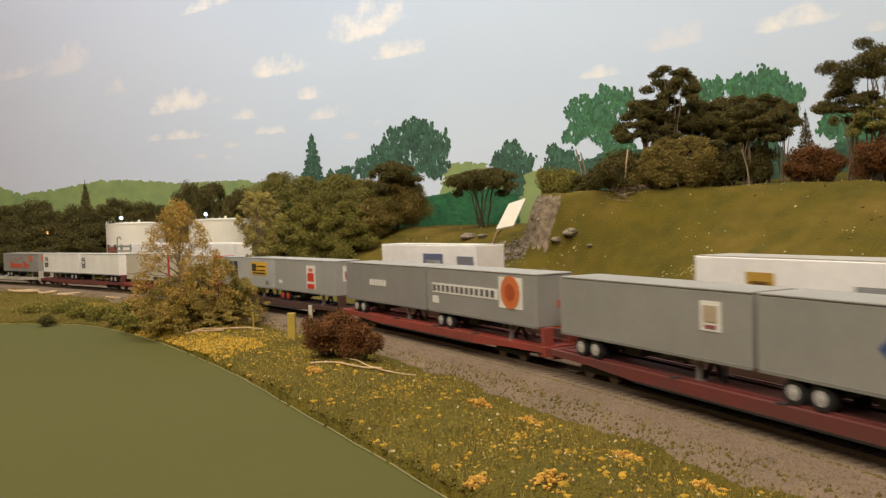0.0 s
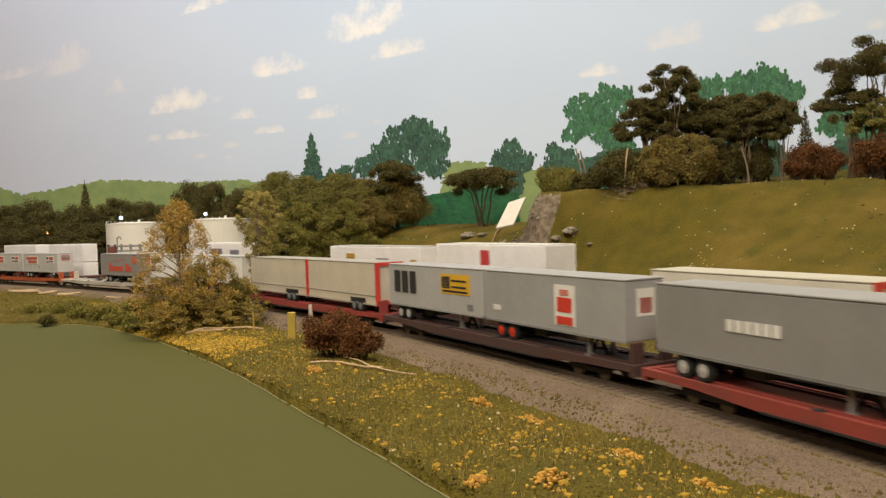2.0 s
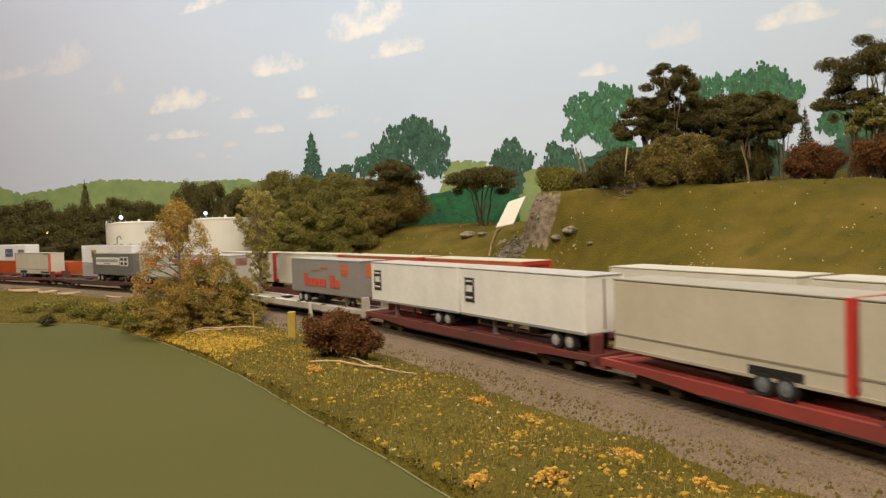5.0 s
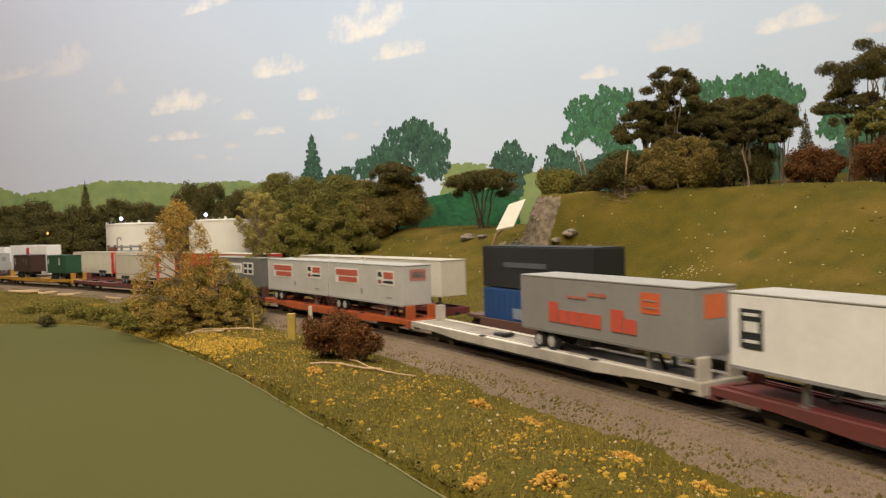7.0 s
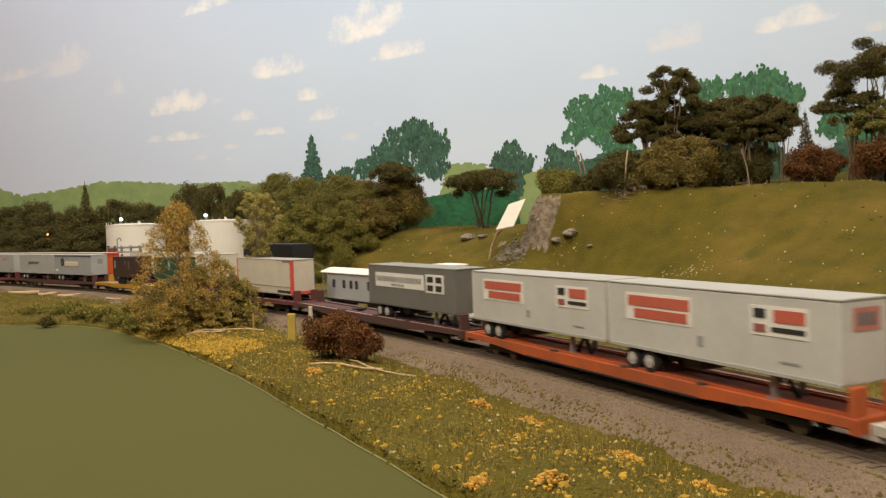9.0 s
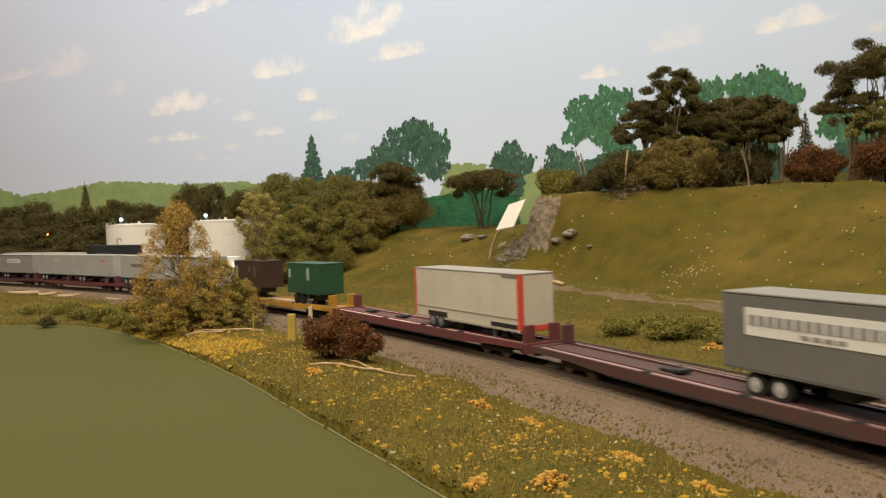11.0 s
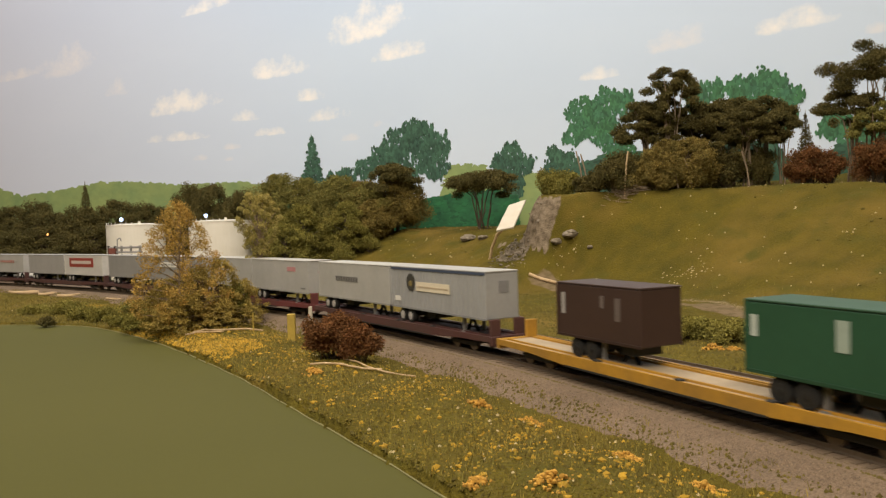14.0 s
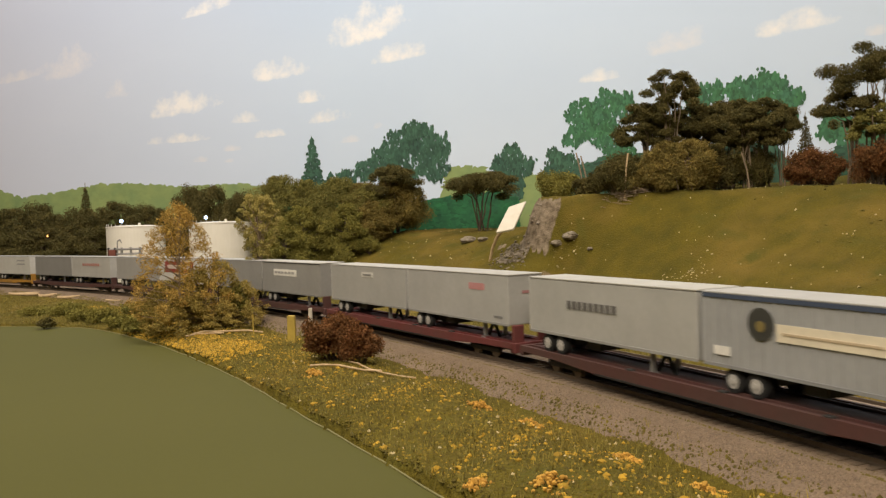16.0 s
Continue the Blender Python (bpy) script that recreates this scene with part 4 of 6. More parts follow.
def caboose(label, colour, cupola, roof):
    top = empty("caboose", None, label, "railway car", "cars of the far train")
    skin = paint(colour, 0.45, "caboose_paint")
    white = paint(roof, 0.5, "roof_skin")
    h, w = 0.056, 0.0155
    part("body", box(-h, h, -w, w, 0.0105, 0.0405, 0.0005), skin, top)
    bm = bmesh.new()
    k = 9
    ring = [[bm.verts.new((x, -0.0175 + 0.035 * i / (k - 1), 0.0405 + 0.0045 * math.sin(math.pi * i / (k - 1)))) for i in range(k)] + [bm.verts.new((x, 0.0175, 0.0398)), bm.verts.new((x, -0.0175, 0.0398))] for x in (-0.069, 0.069)]
    n = len(ring[0])
    bm.faces.new(ring[0]), bm.faces.new(ring[1][::-1])
    for i in range(n):
        bm.faces.new((ring[0][i], ring[1][i], ring[1][(i + 1) % n], ring[0][(i + 1) % n]))
    bmesh.ops.recalc_face_normals(bm, faces=bm.faces)
    part("roof", bm, white, top)
    if cupola:
        c = part("cupola", box(-0.004, 0.026, -0.0135, 0.0135, 0.042, 0.0525, 0.0008), skin, top)
        part("cupola_roof", box(-0.006, 0.028, -0.0150, 0.0150, 0.0525, 0.0540, 0.0006), white, c)
        for x in (0.002, 0.014):
            part("cupola_window", box(x, x + 0.007, -0.0139, -0.0135, 0.0465, 0.0510), BLACK, c)
        part("smoke_jack", rod((-0.022, 0.004, 0.043), (-0.022, 0.004, 0.053), 0.0014), white, top)
    for x in ((-0.04, -0.02, 0.035, 0.046) if cupola else (-0.039, -0.015, 0.001, 0.0135, 0.04)):
        f = part("window", box(x - 0.0032, x + 0.0032, -w - 0.0003, -w, 0.0235, 0.0325), BLACK, top, "dark window pane")
        part("window_frame", box(x - 0.0038, x + 0.0038, -w - 0.0006, -w - 0.0003, 0.0226, 0.0235), skin, f)
    if cupola:
        for a, b in ((0.029, 0.0325), (0.0235, 0.027)):
            part("lettering", box(-0.012, 0.022, -w - 0.0003, -w, a, b), paint((0.3, 0.29, 0.28), 0.5, "lettering"), top)
    part("underframe", box(-0.066, 0.066, -0.0145, 0.0145, 0.0085, 0.0105), BLACK if not cupola else skin, top)
    for e in (-1, 1):
        for sy in (-1, 1):
            bm = box(e * 0.064 - 0.005, e * 0.064 + 0.005, sy * 0.013 - 0.003, sy * 0.013 + 0.003, 0.0035, 0.0045)
            box(e * 0.062 - 0.004, e * 0.062 + 0.004, sy * 0.013 - 0.003, sy * 0.013 + 0.003, 0.0065, 0.0075, bm=bm)
            part("step", bm, skin, top)
            part("grab_post", rod((e * 0.067, sy * 0.0145, 0.0105), (e * 0.067, sy * 0.0145, 0.0400), 0.0005), skin, top)
        part("railing", box(e * 0.0672 - 0.0003, e * 0.0672 + 0.0003, -0.0145, 0.0145, 0.0200, 0.0208), skin, top)
        part("coupler", box(e * 0.071 - 0.004, e * 0.071 + 0.004, -0.0014, 0.0014, 0.0068, 0.0096), BLACK, top)
        truck = part("truck", box(e * 0.042 - 0.015, e * 0.042 + 0.015, -0.0112, -0.0095, 0.0034, 0.0078, 0.0008), skin if cupola else BLACK, top)
        for dx in (-0.0095, 0.0095):
            part("wheelset", rod((e * 0.042 + dx, -0.0088, 0.0052), (e * 0.042 + dx, 0.0088, 0.0052), 0.0052, sides=14), RAIL, truck)
    return top


FAR = []          # thing, middle at the start, height


def stack(a, b, lower, upper=None, tall=0.0335):
    """A well car with one or two containers; each is (label, colour, signs)."""
    mid, n = (a + b) / 2, b - a
    FAR.append((well_car("low well car carrying containers", (0.13, 0.06, 0.04), n + 0.006), mid, 0.0))
    FAR.append((box_container(lower[0], lower[1], n, lower[2], tall=tall), mid, 0.0043))
    if upper:
        FAR.append((box_container(upper[0], upper[1], n, upper[2], upper[3] if len(upper) > 3 else None, False, tall), mid, 0.0043 + tall + 0.001))


PALE = (0.91, 0.89, 0.87)
stack(-0.925, -0.785, ("red container in a well car", (0.35, 0.06, 0.03), ()), ("white container on top of a stack", PALE, ()))
stack(-0.73, -0.59, ("white container in a well car", PALE, [(0.35, 0.6, 0.3, 0.5, (0.3, 0.3, 0.3))]), ("white container on top of a stack", PALE, ()))
stack(-0.22, -0.052, ("orange container in a well car", (0.48, 0.09, 0.02), ()), ("white container with two small blue marks on top of a stack", PALE, [(0.48, 0.68, 0.25, 0.75, (0.12, 0.14, 0.24)), (0.5, 0.66, 0.42, 0.58, PAPER), (0.82, 0.97, 0.35, 0.7, (0.2, 0.2, 0.24))], (0.62, 0.61, 0.56)))
stack(0.005, 0.128, ("orange container in a well car", (0.48, 0.09, 0.02), ()))
stack(0.186, 0.376, ("grey container in a well car", (0.4, 0.39, 0.37), ()), ("white container with a small yellow placard on top of a stack", PALE, [(0.2, 0.3, 0.3, 0.75, (0.5, 0.3, 0.05)), (0.215, 0.285, 0.4, 0.6, (0.2, 0.1, 0.03)), (0.55, 0.68, 0.5, 0.62, (0.3, 0.3, 0.3)), (0.9, 0.96, 0.25, 0.6, (0.5, 0.3, 0.05))], (0.40, 0.38, 0.34)), 0.0318)
stack(0.402, 0.562, ("white container in a well car", PALE, ()), ("long white container with a red emblem on top of a stack", PALE, [(0.45, 0.53, 0.45, 0.85, (0.55, 0.05, 0.05)), (0.39, 0.6, 0.3, 0.4, (0.25, 0.22, 0.22))], (0.60, 0.58, 0.53)))


def far_flat(mid):
    FAR.append((flat_car("dark red flat car of the far train", (0.16, 0.03, 0.025), plates=False), mid, 0.0))


for mid in (0.823, 1.150):
    far_flat(mid)
for a in (0.664, 0.828, 0.991, 1.155):
    red = a > 0.9
    FAR.append((trailer("orange-red semi-trailer with a cream roof on the far train" if red else "cream semi-trailer with red door frame on the far train", (0.56, 0.11, 0.03) if red else (0.74, 0.69, 0.56), (0.70, 0.65, 0.5), hub="grey", back_to_front=True, frame=(0.62, 0.06, 0.04), low=True, legs=False, length=0.152), a + 0.081, DECK))
far_flat(1.556)
for a in (1.41, 1.563):
    FAR.append((trailer("off-white semi-trailer on the far train", (0.72, 0.67, 0.56), (0.74, 0.70, 0.58), length=0.146), a + 0.074, DECK))
stack(1.776, 1.916, ("blue container in a well car", (0.02, 0.075, 0.22), [(0.3, 0.6, 0.3, 0.55, (0.25, 0.3, 0.36))]), ("black container with grey lettering on top of a stack", (0.022, 0.024, 0.026), [(0.22, 0.62, 0.5, 0.62, (0.10, 0.11, 0.12))]))
FAR.append((caboose("silver caboose with a white roof", (0.42, 0.42, 0.42), False, (0.8, 0.77, 0.7)), 2.055, 0.0))
FAR.append((caboose("bright white caboose with cupola at the end of the train", (0.90, 0.89, 0.86), True, (0.90, 0.89, 0.86)), 2.205, 0.0))
# ---- painted on the backdrop: far hills and trees ----
TEAL = material("painted_teal_foliage", (0.040, 0.125, 0.072), 0.8, second=(0.045, 0.15, 0.06), size=0.03, mix=0.5, random_by="island", spread=0.42)
TEAL_DARK = material("painted_dark_foliage", (0.028, 0.075, 0.052), 0.8, second=(0.045, 0.115, 0.07), size=0.03, mix=0.5, random_by="island", spread=0.42)
LIME = material("painted_lime_hill", (0.28, 0.345, 0.125), 0.8, second=(0.20, 0.285, 0.115), size=0.05, mix=0.5, random_by="island", spread=0.05)
BRUSHED_GREEN = material("painted_green_brush", (0.018, 0.13, 0.045), 0.8, second=(0.012, 0.08, 0.035), size=0.03, mix=0.5, random_by="island", spread=0.3)


def dab(verts, faces, a, z, ra, rz, rng, proud, n=9):
    """One brush dab: an uneven oval on the backdrop."""
    o = len(verts)
    t0 = rng.uniform(0, 6.28)
    for i in range(n):
        t = t0 + i * math.tau / n
        k = rng.uniform(0.75, 1.2)
        verts.append(on_back(a + ra * k * math.cos(t), z + rz * k * math.sin(t), proud))
    faces.append(tuple(range(o, o + n)))


def painted_tree(lobes, mat, seed, size=0.0046):
    """A tree brushed on the backdrop: lobes of many small upright dabs; lobes are length along, height, radius."""
    rng = random.Random(seed)
    verts, faces = [], []
    for a, z, r in lobes:
        for k in range(int(40 + 130 * (r / 0.03) ** 2)):
            t, q = rng.uniform(0, math.tau), r * math.sqrt(rng.random()) * rng.uniform(0.85, 1.12)
            dab(verts, faces, a + q * math.cos(t), z + q * math.sin(t), size * rng.uniform(0.45, 0.9), size * rng.uniform(0.7, 1.6), rng, 0.0006 + 0.0000007 * len(faces), 8)
        for k in range(9):                     # stray tufts round the outline
            t, q = rng.uniform(-0.4, math.pi + 0.4), r * rng.uniform(0.95, 1.18)
            for i in range(7):
                dab(verts, faces, a + q * math.cos(t) + rng.gauss(0, size * 0.7), z + q * math.sin(t) + rng.gauss(0, size * 0.9), size * 0.6, size * rng.uniform(0.7, 1.3), rng, 0.0007 + 0.0000007 * len(faces), 8)
    ob = new("painted_tree", mesh_of("painted_tree", verts, faces, mat))
    ob.parent = BACKDROP


def painted_spruce(a, z, w, h, mat, seed):
    rng = random.Random(seed)
    verts, faces = [], []
    for i in range(60):
        f = i / 60
        half = w / 2 * (1 - f) ** 0.85 * (0.75 + 0.35 * (i % 6) / 5)
        for k in range(max(4, int(26 * (1 - f)))):
            dab(verts, faces, a + rng.uniform(-half, half), z + h * f + rng.uniform(0, 0.006), 0.0045, 0.0042, rng, 0.0006 + 0.000001 * len(faces), 7)
    dab(verts, faces, a, z + h, 0.0014, 0.011, rng, 0.0022, 7)
    ob = new("painted_tree", mesh_of("painted_tree", verts, faces, mat))
    ob.parent = BACKDROP


painted_tree([(5.511, 0.329, 0.030), (5.495, 0.279, 0.022), (5.568, 0.344, 0.026), (5.602, 0.331, 0.026), (5.548, 0.293, 0.034), (5.580, 0.255, 0.032), (5.60, 0.22, 0.03), (5.535, 0.322, 0.02)], TEAL, 40)
painted_tree([(5.777, 0.342, 0.022), (5.75, 0.325, 0.02), (5.836, 0.338, 0.024), (5.872, 0.346, 0.027), (5.9, 0.341, 0.022), (5.926, 0.316, 0.018), (5.856, 0.318, 0.034), (5.915, 0.28, 0.024)], TEAL, 41)
painted_tree([(5.115, 0.306, 0.032), (5.053, 0.290, 0.034), (5.159, 0.280, 0.030), (5.013, 0.265, 0.028), (5.085, 0.252, 0.044), (5.15, 0.236, 0.036), (4.964, 0.233, 0.026), (5.095, 0.32, 0.02), (5.03, 0.22, 0.03)], TEAL_DARK, 43)
painted_tree([(5.348, 0.248, 0.021), (5.316, 0.225, 0.018), (5.371, 0.222, 0.022), (5.342, 0.195, 0.027), (5.345, 0.165, 0.022)], TEAL_DARK, 44)
painted_tree([(5.445, 0.240, 0.011), (5.457, 0.218, 0.019), (5.485, 0.215, 0.02), (5.44, 0.2, 0.02)], TEAL_DARK, 45)
painted_tree([(6.0, 0.254, 0.022), (6.024, 0.244, 0.025), (5.996, 0.278, 0.009), (6.06, 0.24, 0.03)], TEAL, 46)
painted_tree([(4.90, 0.21, 0.026), (4.86, 0.20, 0.024)], TEAL_DARK, 48)
painted_spruce(4.805, 0.13, 0.105, 0.195, TEAL_DARK, 60)


def painted_band(name, stops, low, mat, seed, size, count, proud):
    """A brushed band of hills or undergrowth with an uneven top."""
    rng = random.Random(seed)
    verts, faces = [], []
    aa, zz = [s[0] for s in stops], [s[1] for s in stops]
    n = 80
    for i in range(n + 1):
        a = aa[0] + (aa[-1] - aa[0]) * i / n
        z = float(np.interp(a, aa, zz)) + rng.uniform(-0.004, 0.002)
        verts += [on_back(a, low, proud), on_back(a, z, proud)]
        if i:
            k = 2 * i
            faces.append((k - 2, k, k + 1, k - 1))
    for k in range(count):
        a = rng.uniform(aa[0], aa[-1])
        z = float(np.interp(a, aa, zz)) - rng.random() ** 1.5 * 0.09
        dab(verts, faces, a, z, size * rng.uniform(0.7, 1.8), size * rng.uniform(0.4, 0.9), rng, proud + 0.00005 + 0.0000002 * k, 8)
    ob = new(name, mesh_of(name, verts, faces, mat))
    ob.parent = BACKDROP


painted_band("painted_hill", [(2.6, 0.22), (3.717, 0.238), (3.807, 0.214), (3.938, 0.222), (4.106, 0.242), (4.247, 0.236), (4.382, 0.221), (4.587, 0.220), (4.746, 0.200)], 0.0, LIME, 5, 0.0065, 2600, 0.0003)
painted_band("painted_hill", [(5.16, 0.16), (5.19, 0.232), (5.27, 0.228), (5.33, 0.19), (5.384, 0.208), (5.42, 0.19), (5.45, 0.16)], 0.05, LIME, 6, 0.006, 200, 0.0003)
painted_band("painted_undergrowth", [(4.66, 0.16), (4.8, 0.175), (5.0, 0.17), (5.102, 0.150), (5.2, 0.165), (5.30, 0.168), (5.36, 0.15)], 0.03, BRUSHED_GREEN, 7, 0.005, 1400, 0.0012)
painted_band("painted_undergrowth", [(5.42, 0.19), (5.55, 0.23), (5.75, 0.24), (5.90, 0.235), (5.935, 0.17), (5.98, 0.17), (6.0, 0.22), (6.2, 0.23)], 0.1, TEAL_DARK, 8, 0.005, 900, 0.0013)

# ---- trees and bushes ----
def foliage(name, c1, c2, spread=0.33):
    m = material(name, c1, 0.9, second=c2, size=0.018, mix=0.5, random_by="island", spread=spread)
    m.node_tree.nodes["Principled BSDF"].inputs["Specular IOR Level"].default_value = 0.15
    return m


OLIVE = foliage("olive_foliage", (0.225, 0.195, 0.052), (0.14, 0.132, 0.037))
DARK = foliage("dark_foliage", (0.125, 0.098, 0.030), (0.070, 0.066, 0.024))
MOSS = foliage("moss_green_foliage", (0.24, 0.205, 0.046), (0.15, 0.140, 0.034))
BROWN_OLIVE = foliage("brown_olive_foliage", (0.235, 0.168, 0.045), (0.14, 0.115, 0.034))
RUST = foliage("rust_brown_foliage", (0.19, 0.078, 0.028), (0.11, 0.058, 0.022))
AMBER = foliage("amber_foliage", (0.47, 0.29, 0.07), (0.35, 0.245, 0.065))
PALE_GREEN = foliage("dry_green_foliage", (0.44, 0.36, 0.115), (0.31, 0.27, 0.085))
AMBER_OLIVE = foliage("amber_olive_foliage", (0.40, 0.29, 0.075), (0.27, 0.215, 0.06))
BARK = material("twig_bark", (0.105, 0.075, 0.05), 0.9, second=(0.06, 0.045, 0.03), size=0.01, grain=0.3)
PALE_BARK = material("pale_bark", (0.30, 0.22, 0.14), 0.85, second=(0.2, 0.15, 0.1), size=0.01, grain=0.3)


def leaf_mesh(clumps, per, leaf, seed, mat):
    """Small folded leaves scattered through ellipsoid clumps (centre, radius, half height), denser to the outside."""
    g = np.random.default_rng(seed)
    cen, rad = [], []
    for (x, y, z), r, hh in clumps:
        n = max(8, int(per * (r / 0.02) ** 1.5))
        d = g.normal(size=(n, 3))
        d /= np.linalg.norm(d, axis=1)[:, None]
        k = g.random(n)[:, None] ** 0.45 * g.uniform(0.75, 1.12, (n, 1))
        cen.append(np.array([x, y, z]) + d * k * np.array([r, r, hh]))
    cen = np.vstack(cen)
    n = len(cen)
    a = g.normal(size=(n, 3))
    a /= np.linalg.norm(a, axis=1)[:, None]
    b = np.cross(a, g.normal(size=(n, 3)))
    b /= np.linalg.norm(b, axis=1)[:, None]
    c = np.cross(a, b)
    s = leaf * g.uniform(0.55, 1.45, (n, 1))
    v = np.stack([cen - a * s, cen - b * s * 0.55 + c * s * 0.2, cen + a * s, cen + b * s * 0.55 + c * s * 0.2], 1).reshape(-1, 3)
    i = np.arange(n)[:, None] * 4
    f = np.vstack([i + np.array([[0, 1, 2]]), i + np.array([[0, 2, 3]])])
    return mesh_of("crown", v.tolist(), f.tolist(), mat)


def wooden(bm, a, b, r0, r1, rng, bend=0.12, n=4):
    """A crooked tapered limb."""
    a, b = Vector(a), Vector(b)
    pts = [a.lerp(b, i / n) + (Vector((rng.uniform(-1, 1), rng.uniform(-1, 1), rng.uniform(-0.4, 0.4))) * bend * (b - a).length / n if 0 < i < n else Vector()) for i in range(n + 1)]
    for i in range(n):
        rod(pts[i], pts[i + 1], r0 + (r1 - r0) * i / n, r0 + (r1 - r0) * (i + 1) / n, 5, bm)
    return pts


def make_tree(name, label, h, w, style, seed, leaves, bark=None, per=220, leaf=0.0026, group="", clumps_n=0):
    """A model tree at the origin: crooked trunk with limbs, and a crown of leaf clumps."""
    rng = random.Random(seed)
    top = empty(name, None, label, "bush" if "bush" in name else "tree", group)
    bm = bmesh.new()
    clumps = []
    if style == "dome":                     # several bare stems fanning out under a domed crown
        n = clumps_n or 34
        feet = [(rng.uniform(-0.09, 0.09) * w, rng.uniform(-0.09, 0.09) * w, -0.004) for _ in range(4)]
        for i in range(n):
            t, q = i * 2.4 + rng.uniform(-0.4, 0.4), math.sqrt((i + 0.5) / n) * 0.45
            z = h * (0.955 - 0.20 * (q / 0.45) ** 2 + rng.uniform(-0.04, 0.015) - (rng.random() < 0.5) * rng.uniform(0.05, 0.22))
            tip = (w * q * math.cos(t), w * q * math.sin(t), z)
            clumps.append((tip, w * rng.uniform(0.09, 0.15), w * rng.uniform(0.055, 0.085)))
            if i % 4 == 0:
                foot = feet[i // 4 % 4]
                knee = (tip[0] * 0.45 + foot[0] * 0.5, tip[1] * 0.45 + foot[1] * 0.5, h * rng.uniform(0.5, 0.66))
                wooden(bm, foot, knee, 0.0017, 0.0011, rng, 0.10)
                wooden(bm, knee, (tip[0], tip[1], z - 0.02 * h), 0.0011, 0.0005, rng)
    elif style in ("airy", "lollipop"):       # open fine-twigged crown
        n = clumps_n or 80
        wooden(bm, (0, 0, -0.004), (rng.uniform(-0.05, 0.05) * w, 0, h * 0.94), 0.013 * h, 0.003 * h, rng)
        outline = ((0.8, 1.0, 0.85, 0.5, 0.22) if style == "airy" else (0.45, 0.4, 0.55, 1.0, 0.5))
        for i in range(n):
            f = (i + 0.5) / n
            if style == "lollipop":
                f = f ** 0.55
            t = i * 2.4 + rng.uniform(-0.5, 0.5)
            q = 0.5 * float(np.interp(f, (0, 0.25, 0.52, 0.78, 1.0), outline)) * math.sqrt(rng.uniform(0.15, 1.0))
            z = h * (0.10 + 0.87 * f)
            tip = (w * q * math.cos(t), w * q * math.sin(t), z)
            r = w * rng.uniform(0.055, 0.115)
            clumps.append((tip, r, r * rng.uniform(0.6, 1.0)))
            if i % 2:
                wooden(bm, (0, 0, z * 0.75), tip, 0.0045 * h, 0.0018 * h, rng, 0.12, 3)
    elif style == "fir":
        wooden(bm, (0, 0, -0.004), (0, 0, h), 0.02 * h, 0.003 * h, rng, 0.02)
        for i in range(12):
            f = i / 12
            for k in range(7):
                t = k * 0.9 + i
                q = 0.4 * w * (1 - f)
                clumps.append(((q * math.cos(t), q * math.sin(t), h * (0.12 + 0.86 * f)), 0.21 * w * (1.12 - f), 0.055 * h))
    elif style == "bush":
        for i in range(clumps_n or 22):
            t, q = i * 2.4, math.sqrt((i + 0.5) / (clumps_n or 22)) * 0.36
            z = h * (0.22 + 0.58 * rng.random() * (1 - 2.2 * q * q))
            clumps.append(((w * q * math.cos(t), w * q * math.sin(t), z), w * rng.uniform(0.13, 0.2), h * rng.uniform(0.16, 0.26)))
            wooden(bm, (rng.uniform(-0.08, 0.08) * w, rng.uniform(-0.08, 0.08) * w, -0.003), (w * q * math.cos(t), w * q * math.sin(t), z), 0.012 * h, 0.004 * h, rng)
    else:                                     # round or airy
        wooden(bm, (0, 0, -0.004), (rng.uniform(-0.06, 0.06) * w, 0, h * 0.9), 0.020 * h, 0.004 * h, rng)
        n = clumps_n or 30
        for i in range(n):
            f = (i + 0.5) / n
            t = i * 2.4 + rng.uniform(-0.3, 0.3)
            z = h * (0.14 + 0.80 * f)
            q = 0.42 * math.sin(math.pi * (0.25 + 0.70 * f)) * rng.uniform(0.5, 1.2)
            r = w * rng.uniform(0.13, 0.22) * (1.15 - 0.5 * f)
            clumps.append(((w * q * math.cos(t), w * q * math.sin(t), z), r, r * rng.uniform(0.55, 0.9)))
            wooden(bm, (0, 0, z * 0.72), (w * q * math.cos(t), w * q * math.sin(t), z), 0.008 * h, 0.003 * h, rng)
    part("trunk", bm, bark or BARK, top)
    me = leaf_mesh(clumps, per, leaf, seed, leaves)
    ob = new("crown", me)
    ob.parent = top
    return top


def plant(ob, x, y, scale=1.0, turn=0.0, wide=1.0, sink=0.002):
    return copy_thing(ob, Matrix.Translation((x, y, height(x, y) - sink)) @ Euler((0, 0, turn)).to_matrix().to_4x4() @ Matrix.Diagonal((scale * wide, scale * wide, scale, 1)))


def place(ob, x, y, turn=0.0, sink=0.002):
    ob.matrix_basis = Matrix.Translation((x, y, height(x, y) - sink)) @ Euler((0, 0, turn)).to_matrix().to_4x4()
    return ob


def grove(name, label, style, leaves, spots, seed, group, per=220, leaf=0.0028, bark=None, clumps=0):
    """Alike trees: three built, the rest copied at their own size; spots are x, y, height of the top above the rails, width."""
    first = []
    for i, (x, y, top, w) in enumerate(spots):
        h = top - height(x, y)
        if i < 3:
            first.append((place(make_tree(name, label, h, w, style, seed + i, leaves, bark, per, leaf, group, clumps), x, y), h, w))
        else:
            ob, h0, w0 = first[i % 3]
            plant(ob, x, y, h / h0, 1.3 * i, (w / w0) / (h / h0))


